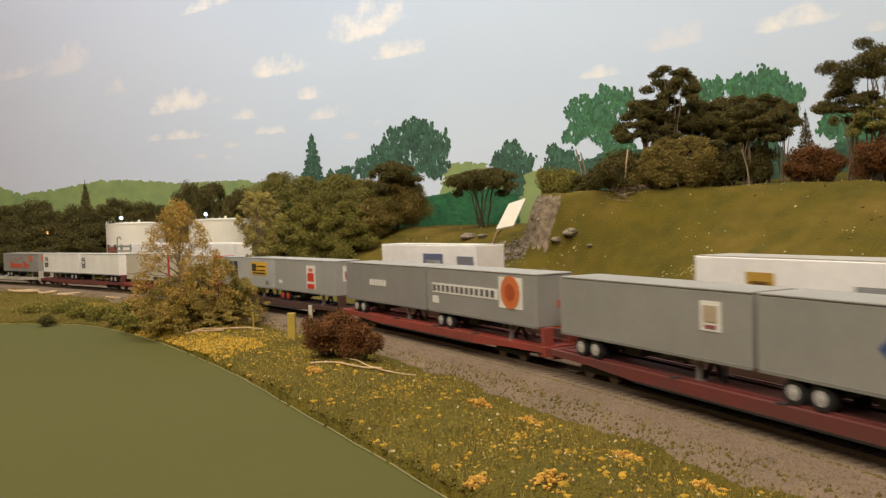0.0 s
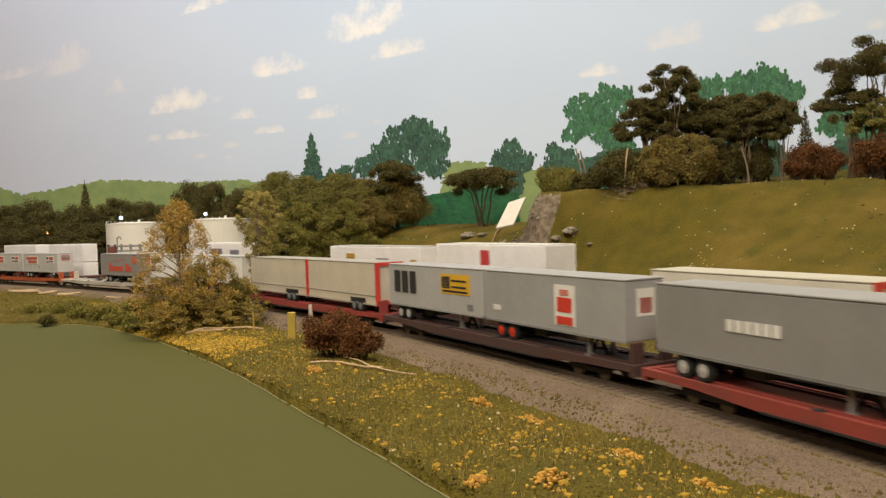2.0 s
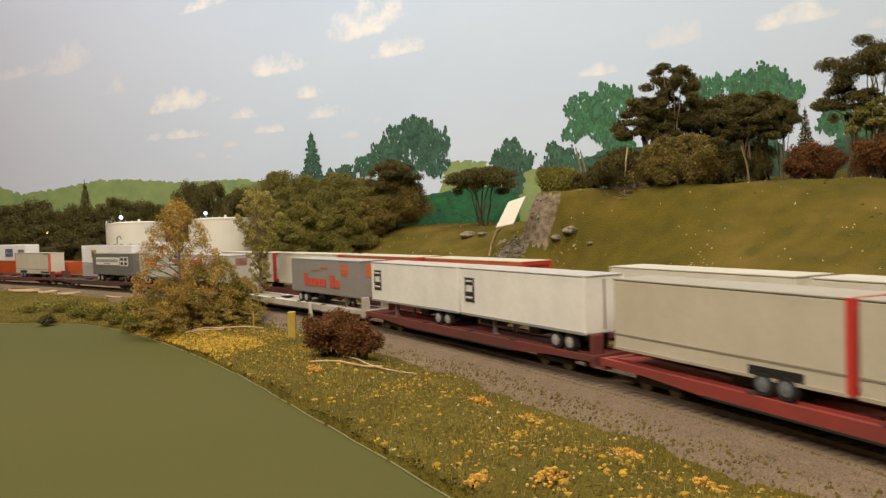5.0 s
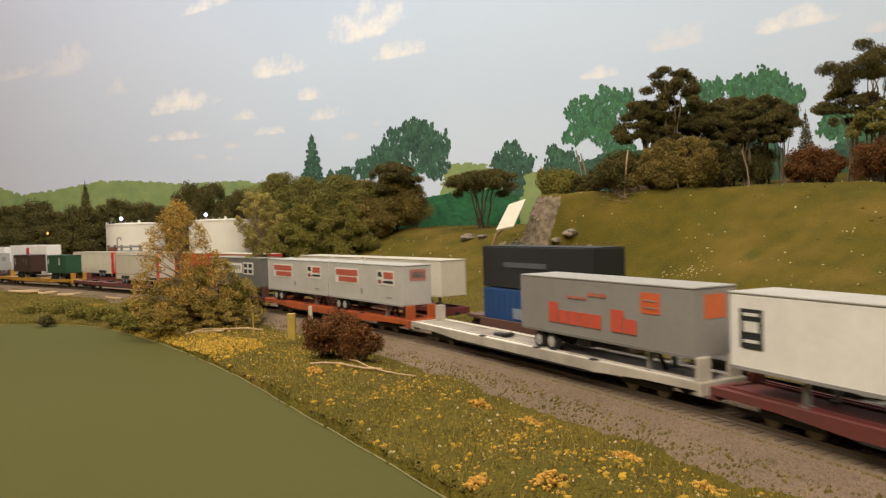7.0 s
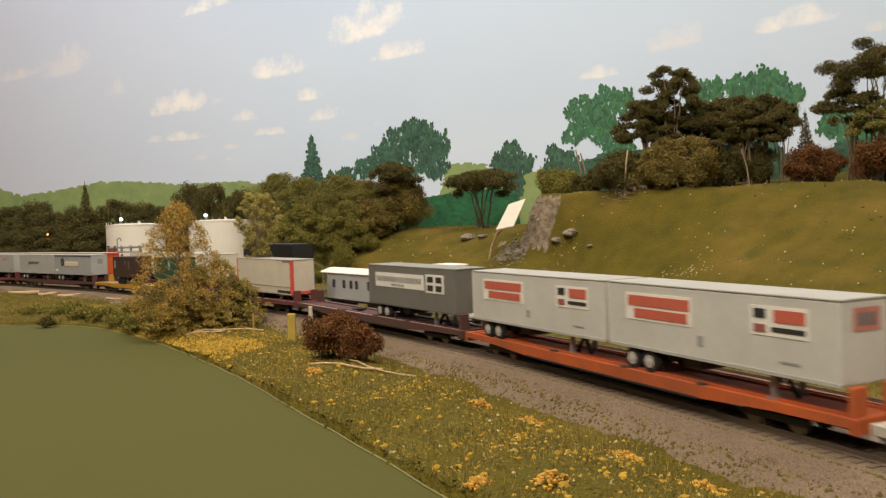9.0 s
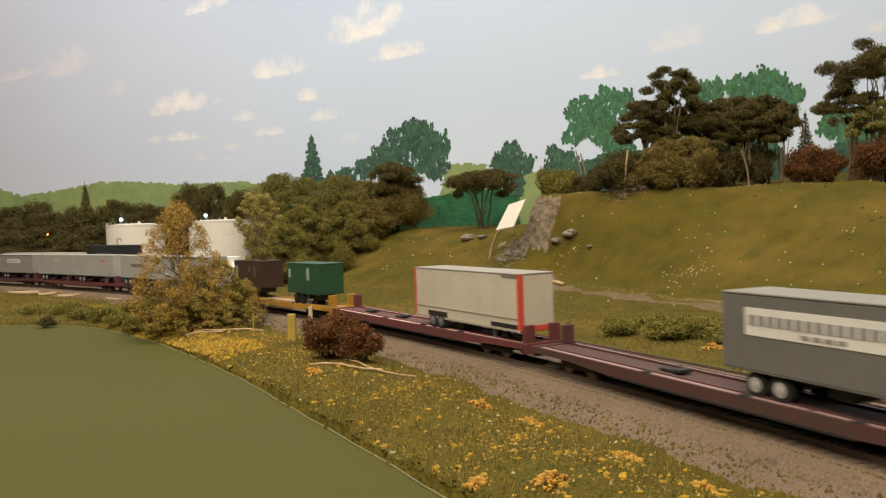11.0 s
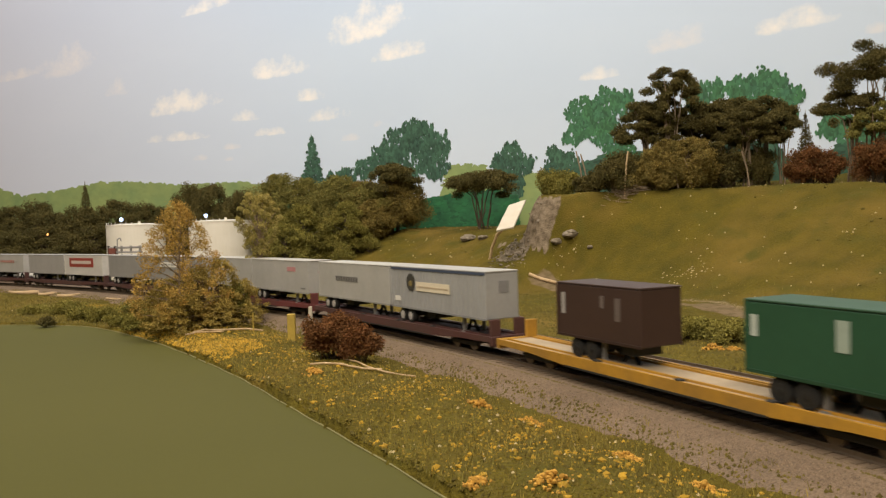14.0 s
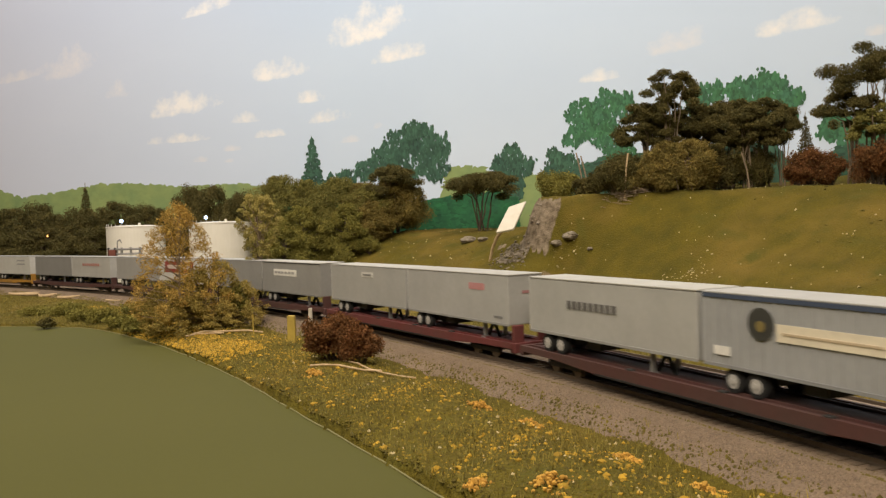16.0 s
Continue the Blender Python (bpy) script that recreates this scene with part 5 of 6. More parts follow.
grove("far_tree", "dark bushy model tree in the wood before the backdrop", "round", DARK,
      [(-1.088, 2, 0.176, 0.18), (-1.006, 1.98, 0.181, 0.21), (-0.905, 1.98, 0.165, 0.19), (-0.823, 2, 0.185, 0.18), (-0.75, 2.02, 0.171, 0.18), (-0.652, 2.05, 0.218, 0.15), (-0.579, 2, 0.219, 0.16), (-0.496, 1.95, 0.195, 0.15), (-1.2, 2.05, 0.177, 0.2), (-0.95, 1.88, 0.121, 0.19), (-1.08, 1.9, 0.119, 0.19), (-0.84, 1.9, 0.119, 0.17)], 100, "wood before the backdrop", 800, 0.0019)
grove("far_tree", "dark model fir standing out of the wood", "fir", DARK, [(-0.945, 2.1, 0.237, 0.085)], 130, "wood before the backdrop", 300, 0.002)
grove("wood_tree", "olive-green bushy model tree behind the low rise", "round", OLIVE,
      [(-0.385, 1.86, 0.233, 0.17), (-0.229, 1.78, 0.214, 0.16), (-0.16, 1.72, 0.190, 0.13), (-0.312, 1.82, 0.218, 0.15), (-0.43, 1.93, 0.185, 0.12)], 140, "wood behind the low rise", 900, 0.0016, None, 44)
grove("wood_tree", "mossy green bushy model tree behind the low rise", "round", MOSS, [(-0.29, 1.62, 0.150, 0.12), (-0.31, 1.55, 0.108, 0.10), (-0.20, 1.64, 0.150, 0.10), (-0.345, 1.66, 0.115, 0.09)], 150, "wood behind the low rise", 900, 0.0015, None, 44)
grove("umbrella_tree", "flat-topped dark model tree at the edge of the wood", "dome", DARK, [(0.085, 1.6, 0.206, 0.15), (-0.10, 1.72, 0.232, 0.13)], 160, "wood behind the low rise", 900, 0.0016)
grove("wood_tree", "brown-olive bushy model tree in the middle of the wood", "round", BROWN_OLIVE, [(-0.10, 1.74, 0.222, 0.13), (-0.175, 1.76, 0.200, 0.13), (-0.15, 1.68, 0.155, 0.09)], 162, "wood behind the low rise", 900, 0.0016, None, 44)
grove("wood_bush", "mossy green round bush on the bank", "bush", MOSS, [(0.205, 1.40, 0.199, 0.090)], 166, "bushes on the bank", 1100, 0.0016, None, 30)
grove("wood_bush", "small dark green bush on the bank", "bush", DARK, [(0.2475, 1.36, 0.176, 0.052), (0.262, 1.33, 0.186, 0.045)], 168, "bushes on the bank", 1100, 0.0015)
grove("umbrella_tree", "tall domed dark tree on the crest of the bank", "dome", DARK, [(0.382, 1.30, 0.346, 0.106), (0.347, 1.34, 0.296, 0.115), (0.372, 1.33, 0.266, 0.10)], 170, "trees on the bank", 1300, 0.0014, PALE_BARK)
grove("umbrella_tree", "dark domed tree with bare stems on the bank", "dome", DARK,
      [(0.434, 1.33, 0.291, 0.115), (0.4975, 1.36, 0.302, 0.127), (0.543, 1.33, 0.294, 0.112), (0.566, 1.31, 0.280, 0.062), (0.452, 1.30, 0.268, 0.10), (0.499, 1.29, 0.275, 0.105), (0.467, 1.31, 0.245, 0.09), (0.525, 1.30, 0.25, 0.085)], 180, "trees on the bank", 1300, 0.0014, PALE_BARK)
grove("umbrella_tree", "large dark flat-topped tree on the bank", "dome", DARK, [(0.672, 1.22, 0.366, 0.155), (0.633, 1.22, 0.291, 0.105)], 190, "trees on the bank", 1300, 0.0014, PALE_BARK, 26)
grove("umbrella_tree", "olive domed tree on the bank", "dome", OLIVE, [(0.650, 1.17, 0.258, 0.088)], 194, "trees on the bank", 1300, 0.0014, PALE_BARK)
grove("bank_bush", "brown-olive twiggy bush under the trees", "round", BROWN_OLIVE, [(0.394, 1.26, 0.222, 0.105), (0.345, 1.27, 0.207, 0.09), (0.36, 1.28, 0.225, 0.08)], 200, "bushes on the bank", 1000, 0.0015, PALE_BARK, 30)
grove("bank_bush", "dark twiggy bush under the trees", "bush", DARK, [(0.284, 1.29, 0.205, 0.088), (0.31, 1.32, 0.217, 0.08), (0.467, 1.29, 0.222, 0.085), (0.517, 1.30, 0.219, 0.068), (0.43, 1.30, 0.225, 0.09)], 205, "bushes on the bank", 1000, 0.0015, PALE_BARK, 30)
grove("bank_bush", "rust-brown leafy bush on the bank", "bush", RUST, [(0.563, 1.21, 0.205, 0.078), (0.590, 1.20, 0.190, 0.052), (0.540, 1.20, 0.180, 0.045), (0.634, 1.15, 0.206, 0.078)], 210, "bushes on the bank", 1200, 0.0014, None, 28)
grove("bank_fir", "small dark fir on the bank", "fir", DARK, [(0.591, 1.28, 0.262, 0.040)], 214, "trees on the bank", 260, 0.0015)
grove("slope_bush", "mossy green low bush on the near slope of the rise", "bush", MOSS, [(-0.27, 1.50, 0.055, 0.07), (-0.20, 1.55, 0.070, 0.06), (-0.33, 1.47, 0.045, 0.07), (-0.23, 1.46, 0.035, 0.05), (-0.15, 1.62, 0.085, 0.05)], 216, "bushes on the low rise", 700, 0.0014)
# beside the board
grove("amber_tree", "fine-leaved amber and olive autumn tree before the tracks", "airy", AMBER, [(-0.268, 0.8, 0.125, 0.098)], 220, "", 620, 0.0009, PALE_BARK, 105)
grove("amber_shrub", "open olive-amber shrub around the autumn tree", "airy", AMBER_OLIVE, [(-0.232, 0.82, 0.066, 0.075), (-0.285, 0.815, 0.045, 0.075), (-0.25, 0.80, 0.058, 0.075), (-0.218, 0.85, 0.042, 0.06), (-0.262, 0.79, 0.03, 0.085), (-0.225, 0.80, 0.022, 0.07)], 224, "shrubs by the board", 760, 0.0009, None, 60)
grove("green_shrub", "small moss-green shrub beside the autumn tree", "bush", MOSS, [(-0.222, 0.835, 0.048, 0.04)], 228, "shrubs by the board", 1300, 0.0010)
grove("dry_tree", "thin airy grey-green tree before the tracks", "lollipop", PALE_GREEN, [(-0.222, 0.955, 0.142, 0.056)], 230, "", 1300, 0.0009, PALE_BARK, 120)
grove("rust_bush", "dense rust-brown bush beside the near track", "bush", RUST, [(-0.085, 0.592, 0.035, 0.052), (-0.063, 0.578, 0.027, 0.036)], 234, "", 2300, 0.0010)
low_spots = [(-0.4955, 1.035, 0.0100, 0.05), (-0.413, 0.947, 0.0106, 0.045), (-0.45, 0.985, 0.0065, 0.05), (-0.365, 0.89, 0.0070, 0.045), (-0.3244, 0.84, 0.0129, 0.05), (-0.3, 0.815, 0.0154, 0.04), (-0.55, 1.06, 0.0044, 0.05), (-0.385, 1, 0.0116, 0.06), (-0.33, 0.93, 0.0125, 0.06)]
grove("low_shrub", "low olive-green shrub along the scenery edge", "bush", MOSS, low_spots, 240, "shrubs by the board", 700, 0.0011)
grove("dark_tuft", "small dark tuft overhanging the green board", "bush", DARK, [(-0.4656, 0.918, 0.002, 0.024)], 250, "", 420, 0.0014)
grove("track_shrub", "olive-green low shrub beyond the far track", "bush", MOSS, [(0.1536, 0.7, 0.008, 0.04), (0.185, 0.672, 0.008, 0.04), (0.212, 0.69, 0.008, 0.05), (0.235, 0.65, 0.008, 0.05), (0.27, 0.63, 0.012, 0.06), (0.3, 0.62, 0.010, 0.06), (0.25, 0.72, 0.004, 0.06), (0.2, 0.76, 0.002, 0.05)], 256, "shrubs beyond the tracks", 800, 0.0010)

# ---- ground cover ----
def crumbs(name, label, spots, size, mat, seed, tall=1.0, round_ones=False):
    """Loose foam crumbs: small irregular eight-sided lumps, or rounder ones of twenty sides."""
    g = np.random.default_rng(seed)
    n = len(spots)
    if round_ones:
        bm = bmesh.new()
        bmesh.ops.create_icosphere(bm, subdivisions=1, radius=1)
        base = np.array([v.co[:] for v in bm.verts])
        tri = np.array([[v.index for v in f.verts] for f in bm.faces])
        bm.free()
    else:
        base = np.array([(1, 0, 0), (-1, 0, 0), (0, 1, 0), (0, -1, 0), (0, 0, 1), (0, 0, -1)], float)
        tri = np.array([(0, 2, 4), (2, 1, 4), (1, 3, 4), (3, 0, 4), (2, 0, 5), (1, 2, 5), (3, 1, 5), (0, 3, 5)])
    k = len(base)
    s = size * g.uniform(0.4, 1.5, (n, 1, 1))
    v = base[None] * s * g.uniform(0.6, 1.25, (n, k, 1)) * np.array([1, 1, tall])
    t = g.uniform(0, 6.28, n)
    rot = np.stack([np.stack([np.cos(t), -np.sin(t), 0 * t], -1), np.stack([np.sin(t), np.cos(t), 0 * t], -1), np.stack([0 * t, 0 * t, 1 + 0 * t], -1)], 1)
    v = np.einsum("nij,nkj->nki", rot, v) + spots[:, None]
    f = tri[None] + (np.arange(n) * k)[:, None, None]
    ob = new(name, mesh_of(name, v.reshape(-1, 3).tolist(), f.reshape(-1, 3).tolist(), mat))
    return tagged(ob, label, "ground cover", kind="stuff")


def scatter(n, s0, s1, o0, o1, seed, patch=0.0, size=0.05, phase=0.0, sink=0.0, ridge=None, fray=0.0):
    """Places on the land between two distances from the near track; patch thins them into drifts."""
    g = np.random.default_rng(seed)
    s, o = g.uniform(s0, s1, n), g.uniform(o0, o1, n)
    h = np.interp(s, RUNS, HEADS)
    x = np.interp(s, RUNS, LINE[:, 0]) - np.sin(h) * o
    y = np.interp(s, RUNS, LINE[:, 1]) + np.cos(h) * o
    keep = in_board(x, y) > 0.002
    u = x * math.cos(TURN0) + y * math.sin(TURN0)
    keep &= ~((abs(o - (0.424 - 0.2133 * (u + 0.70))) < 0.024 + 0.006 * np.sin(u * 31)) & (u > -0.97))        # the dirt road stays bare
    if patch:
        keep &= wobble(x, y, size, phase) + g.uniform(-0.5, 0.5, n) > patch
    if ridge:                                  # densest along a line beside the track
        keep &= np.exp(-((o - ridge[0] + 0.008 * wobble(x, y, 0.05, 2)) / ridge[1]) ** 2) > g.random(n)
    if fray:                                   # thinning out over the shoulder of the ballast
        keep &= (o1 - o + 0.006 * wobble(x, y, 0.012, 4)) / fray > g.random(n)
    x, y, o = x[keep], y[keep], o[keep]
    shoulder = np.where((o < -0.0215) & (o > -0.045), np.interp(o, (-0.052, -0.036, -0.0215), (-0.0185, -0.0092, -0.0040)), -1.0)
    return np.stack([x, y, np.maximum(land(x, y), shoulder) - sink], -1)


FLOWER = material("yellow_foam", (0.46, 0.275, 0.022), 0.95, second=(0.33, 0.205, 0.02), size=0.02, random_by="island", spread=0.25)
ORANGE_FOAM = material("orange_foam", (0.54, 0.31, 0.05), 0.95, second=(0.42, 0.22, 0.035), size=0.02, random_by="island", spread=0.3)
GREEN_FOAM = material("olive_foam", (0.132, 0.100, 0.011), 0.95, second=(0.086, 0.069, 0.010), size=0.03, random_by="island", spread=0.3)
PALE_FOAM = material("pale_bits", (0.48, 0.37, 0.18), 0.9, second=(0.38, 0.32, 0.18), size=0.01, random_by="island", spread=0.25)
STONE = material("ballast_stone", (0.235, 0.17, 0.115), 0.9, second=(0.165, 0.12, 0.082), size=0.01, random_by="island", spread=0.25)
HILL_FOAM = material("hill_foam", (0.140, 0.105, 0.019), 0.95, second=(0.105, 0.083, 0.016), size=0.03, random_by="island", spread=0.15)

GOLD_FOAM = material("golden_foam", (0.27, 0.185, 0.018), 0.95, second=(0.17, 0.125, 0.014), size=0.02, random_by="island", spread=0.3)

crumbs("ground_foam", "olive green scenic foam over the foreground", scatter(75000, -1.3, 0.5, -0.26, -0.0265, 1, fray=0.006), 0.0008, GREEN_FOAM, 1)
crumbs("golden_foam", "golden olive foam along the low swell", scatter(60000, -0.75, 0.5, -0.19, -0.040, 14, -0.15, 0.04, 0.9, ridge=(-0.098, 0.040)), 0.0007, GOLD_FOAM, 14)
crumbs("flower_foam", "yellow flowering foam in drifts along the low swell", scatter(16000, -0.75, 0.5, -0.19, -0.045, 2, 0.1, 0.030, 0.4, ridge=(-0.095, 0.034)), 0.0008, FLOWER, 2, 1.0, True)
crumbs("flower_foam", "bright yellow foam on the open corner by the autumn tree", scatter(9000, -0.42, -0.12, -0.17, -0.11, 3, -0.1, 0.03, 1.0), 0.0009, FLOWER, 3, 1.0, True)
crumbs("flower_bits", "single larger yellow foam bits over the foreground", scatter(420, -0.5, 0.5, -0.19, -0.05, 16), 0.0016, FLOWER, 16, 0.8, True)
crumbs("pale_foam", "scattered pale foam bits", scatter(600, -0.9, 0.5, -0.21, -0.045, 4), 0.0009, PALE_FOAM, 4)
crumbs("ground_foam", "olive green scenic foam beyond the tracks", scatter(26000, -1.2, 0.6, FAR_TRACK + 0.04, 0.40, 5, -0.4, 0.05), 0.0013, GREEN_FOAM, 5)
crumbs("hill_foam", "fine dull olive foam on the bank", scatter(22000, -1.5, 0.6, 0.40, 0.95, 6, sink=-0.0002), 0.0008, HILL_FOAM, 6, 0.6)
crumbs("hill_bits", "scattered pale chips on the bank", scatter(420, -1.0, 0.5, 0.38, 0.8, 7), 0.0014, PALE_FOAM, 7)
crumbs("hill_tufts", "small dark olive tufts over the bank", scatter(1500, -1.2, 0.6, 0.40, 0.95, 18, 0.1, 0.06), 0.0017, GREEN_FOAM, 18, 0.7, True)
crumbs("ballast_stones", "loose ballast stones along the near track", scatter(26000, -1.0, 0.5, -0.034, -0.0195, 8), 0.00038, STONE, 8)


crumbs("track_weeds", "dull brown-olive weeds along the tie ends", scatter(11000, -1.0, 0.5, -0.0200, -0.0145, 12)[:, :3] * np.array([1, 1, 0]) + np.array([0, 0, -0.0034]), 0.0005, HILL_FOAM, 12)


ROAD_GRAVEL = material("road_gravel", (0.34, 0.26, 0.165), 0.95, second=(0.24, 0.185, 0.12), size=0.01, random_by="island", spread=0.3)


def kerb_line():
    """Pale gravel along the upper edge of the dirt road."""
    g = np.random.default_rng(15)
    u = g.uniform(-0.95, -0.2, 6000)
    run = np.linspace(-1.2, 0.6, 400)
    xy = np.array([on_track(r, 0.43)[:2] for r in run])
    uu = xy[:, 0] * math.cos(TURN0) + xy[:, 1] * math.sin(TURN0)
    out = []
    for v in u:
        off = 0.43 - 0.2133 * (v + 0.70) + 0.021 + g.normal() * 0.0030
        x, y, _ = on_track(float(np.interp(v, uu, run)), off)
        out.append((x, y))
    out = np.array(out)
    return np.stack([out[:, 0], out[:, 1], land(out[:, 0], out[:, 1])], -1)


crumbs("road_gravel", "pale gravel along the upper edge of the dirt road", kerb_line(), 0.0005, ROAD_GRAVEL, 15)


def heap(x, y, r, n, size, mat, seed, name, label):
    g = np.random.default_rng(seed)
    q = g.normal(size=(n, 2)) * r * 0.45
    k = np.hypot(q[:, 0], q[:, 1]) / r
    px, py = x + q[:, 0], y + q[:, 1]
    z = land(px, py) + np.maximum(0, 1 - k) * r * 0.5 * g.random(n)
    crumbs(name, label, np.stack([px, py, z], -1), size, mat, seed, 1.0, True)


g = np.random.default_rng(63)
for cx, cy in ((0.335, 1.06), (0.315, 1.07), (0.20, 1.27)):       # broken chips scattered on the bank
    px, py = cx + 0.013 * g.normal(size=26), cy + 0.016 * g.normal(size=26)
    crumbs("hill_chips", "cluster of pale plaster chips on the bank", np.stack([px, py, land(px, py)], -1), 0.0016, PALE_FOAM, 63, 0.7, True)

for i, (x, y, r) in enumerate(((0.0181, 0.4329, 0.009), (0.0426, 0.4014, 0.007), (0.0374, 0.2894, 0.010), (0.0763, 0.335, 0.007), (0.0991, 0.3021, 0.008), (-0.09, 0.53, 0.009), (0.01, 0.30, 0.006), (0.06, 0.26, 0.010),
                               (0.205, 0.605, 0.012), (0.22, 0.60, 0.010), (0.265, 0.56, 0.016), (0.285, 0.555, 0.018), (0.305, 0.545, 0.018), (0.29, 0.53, 0.014))):
    heap(x, y, r * 0.85, 90, 0.0009, ORANGE_FOAM, 300 + i, "orange_tuft", "small heap of orange flowering foam")


def blades(name, label, spots, length, mat, seed):
    g = np.random.default_rng(seed)
    n = len(spots)
    t = g.uniform(0, 6.28, n)
    lean = g.uniform(0.1, 0.8, n)
    ln = length * g.uniform(0.5, 1.4, n)
    side = np.stack([-np.sin(t), np.cos(t), 0 * t], -1) * 0.00022
    tip = np.stack([np.cos(t) * lean, np.sin(t) * lean, np.ones(n)], -1) * ln[:, None]
    v = np.stack([spots - side, spots + side, spots + tip * 0.6 + side * 0.6, spots + tip], 1)
    f = np.concatenate([np.array([[0, 1, 2]]) + (np.arange(n) * 4)[:, None], np.array([[0, 2, 3]]) + (np.arange(n) * 4)[:, None]])
    tagged(new(name, mesh_of(name, v.reshape(-1, 3).tolist(), f.tolist(), mat)), label, "grass", kind="stuff")


DRY_GRASS = material("dry_grass", (0.25, 0.185, 0.032), 0.9, second=(0.14, 0.125, 0.022), size=0.02, random_by="island", spread=0.4)
blades("grass", "short dry grass blades over the foreground", scatter(60000, -1.3, 0.5, -0.24, -0.028, 9, -0.4, 0.03, fray=0.02), 0.0028, DRY_GRASS, 9)
blades("grass", "short dry grass blades beyond the tracks", scatter(12000, -1.0, 0.6, FAR_TRACK + 0.04, 0.5, 10, -0.2, 0.05), 0.0034, DRY_GRASS, 10)

# ---- sticks, posts, logs, stones ----
WOOD = material("pale_wood", (0.60, 0.44, 0.26), 0.8, second=(0.38, 0.26, 0.14), size=0.006, grain=0.2)
YELLOW_WOOD = material("yellowed_wood", (0.50, 0.36, 0.06), 0.7, second=(0.42, 0.30, 0.06), size=0.01, grain=0.15)
CARD = material("white_card", (0.62, 0.57, 0.48), 0.75, second=(0.54, 0.49, 0.40), size=0.02, grain=0.05)


def stick(name, label, category, points, r, mat, group=""):
    bm = bmesh.new()
    for a, b in zip(points, points[1:]):
        rod(a, b, r, r * 0.85, 7, bm)
    return tagged(part(name, bm, mat), label, category, group)


def lying(x0, y0, x1, y1, lift=0.001, n=4, seed=1):
    rng = random.Random(seed)
    out = []
    for i in range(n + 1):
        x, y = x0 + (x1 - x0) * i / n, y0 + (y1 - y0) * i / n
        out.append((x + rng.uniform(-0.001, 0.001), y + rng.uniform(-0.001, 0.001), height(x, y) + lift + rng.uniform(0, 0.0006)))
    return out


z = height(-0.1355, 0.6942)
tagged(part("post", box(-0.1389, -0.1321, 0.6915, 0.6969, z - 0.004, z + 0.0235, 0.0005), YELLOW_WOOD), "short square yellowed wooden post by the track", "post")
z = height(-0.1831, 0.7516)
stick("thin_stake", "thin upright yellowish stake by the track", "stake", [(-0.1831, 0.7516, z - 0.003), (-0.1833, 0.7516, z + 0.020)], 0.0008, YELLOW_WOOD)
z = height(-0.123, 0.72)
stick("marker_post", "tiny white marker post beside the near track", "post", [(-0.123, 0.72, z - 0.003), (-0.123, 0.72, 0.0205)], 0.0022, CARD)
z = height(-0.028, 0.90)
stick("marker_post", "tiny white marker post beyond the far track", "post", [(-0.028, 0.90, z - 0.003), (-0.028, 0.90, 0.011)], 0.0016, CARD)
stick("twig", "pale bare twig lying by the autumn tree", "twig", lying(-0.247, 0.765, -0.18, 0.772, 0.002, 5, 2), 0.0010, WOOD, "fallen twigs")
stick("twig", "short pale twig lying by the autumn tree", "twig", lying(-0.25, 0.758, -0.215, 0.764, 0.0015, 3, 3), 0.0009, WOOD, "fallen twigs")
stick("twig", "crooked pale twig lying below the rust bush", "twig", lying(-0.096, 0.56, -0.045, 0.538, 0.0016, 5, 4), 0.0008, WOOD, "fallen twigs")
stick("twig", "thin twig lying below the rust bush", "twig", lying(-0.075, 0.572, -0.02, 0.505, 0.0016, 5, 5), 0.0006, WOOD, "fallen twigs")
for i, (x0, y0, x1, y1, r) in enumerate(((-0.785, 1.435, -0.71, 1.425, 0.0028), (-0.80, 1.45, -0.72, 1.40, 0.0024), (-0.645, 1.315, -0.60, 1.318, 0.0026), (-0.70, 1.36, -0.675, 1.375, 0.0030), (-0.525, 1.225, -0.495, 1.205, 0.0016), (-0.60, 1.31, -0.58, 1.30, 0.002))):
    stick("log", "pale cut log lying beside the track", "log", lying(x0, y0, x1, y1, 0.0035, 3, 10 + i), r, WOOD, "logs by the track")
stick("log", "weathered grey-brown log beside the dirt road", "log", lying(0.135, 1.245, 0.185, 1.215, 0.003, 4, 30), 0.0028, WOOD, "logs by the track")
stick("fallen_trunk", "bare pale dead trunk leaning on the bank", "log", [(0.292, 1.262, height(0.292, 1.262) - 0.003), (0.296, 1.263, 0.178), (0.2995, 1.264, 0.2005)], 0.0015, WOOD)
for i, (x, y, l) in enumerate(((0.392, 1.235, 0.045), (0.482, 1.235, 0.056), (0.372, 1.24, 0.05), (0.252, 1.40, 0.075), (0.262, 1.41, 0.07))):
    z = height(x, y)
    stick("bare_stem", "thin leaning bare stem among the trees on the bank", "stem", [(x, y, z - 0.003), (x - 0.004, y, z + l * 0.5), (x - 0.012, y, z + l)], 0.0014, PALE_BARK, "bare stems on the bank")


def twig_pile(x, y, w, n, seed):
    rng = random.Random(seed)
    bm = bmesh.new()
    for i in range(n):
        a, px, py = rng.uniform(0, 3.14), x + rng.gauss(0, w * 0.3), y + rng.gauss(0, w * 0.15)
        l = rng.uniform(0.01, 0.025)
        z = height(px, py) + rng.uniform(0, 0.010) * max(0, 1 - abs(px - x) / w)
        rod((px - l * math.cos(a) / 2, py - l * math.sin(a) / 2, z), (px + l * math.cos(a) / 2, py + l * math.sin(a) / 2, z + rng.uniform(-0.004, 0.006)), 0.0005, 0.0003, 4, bm)
    tagged(part("brushwood", bm, PALE_BARK), "pile of brown dead brushwood on the bank", "brushwood", kind="stuff")


twig_pile(0.303, 1.268, 0.05, 170, 5)


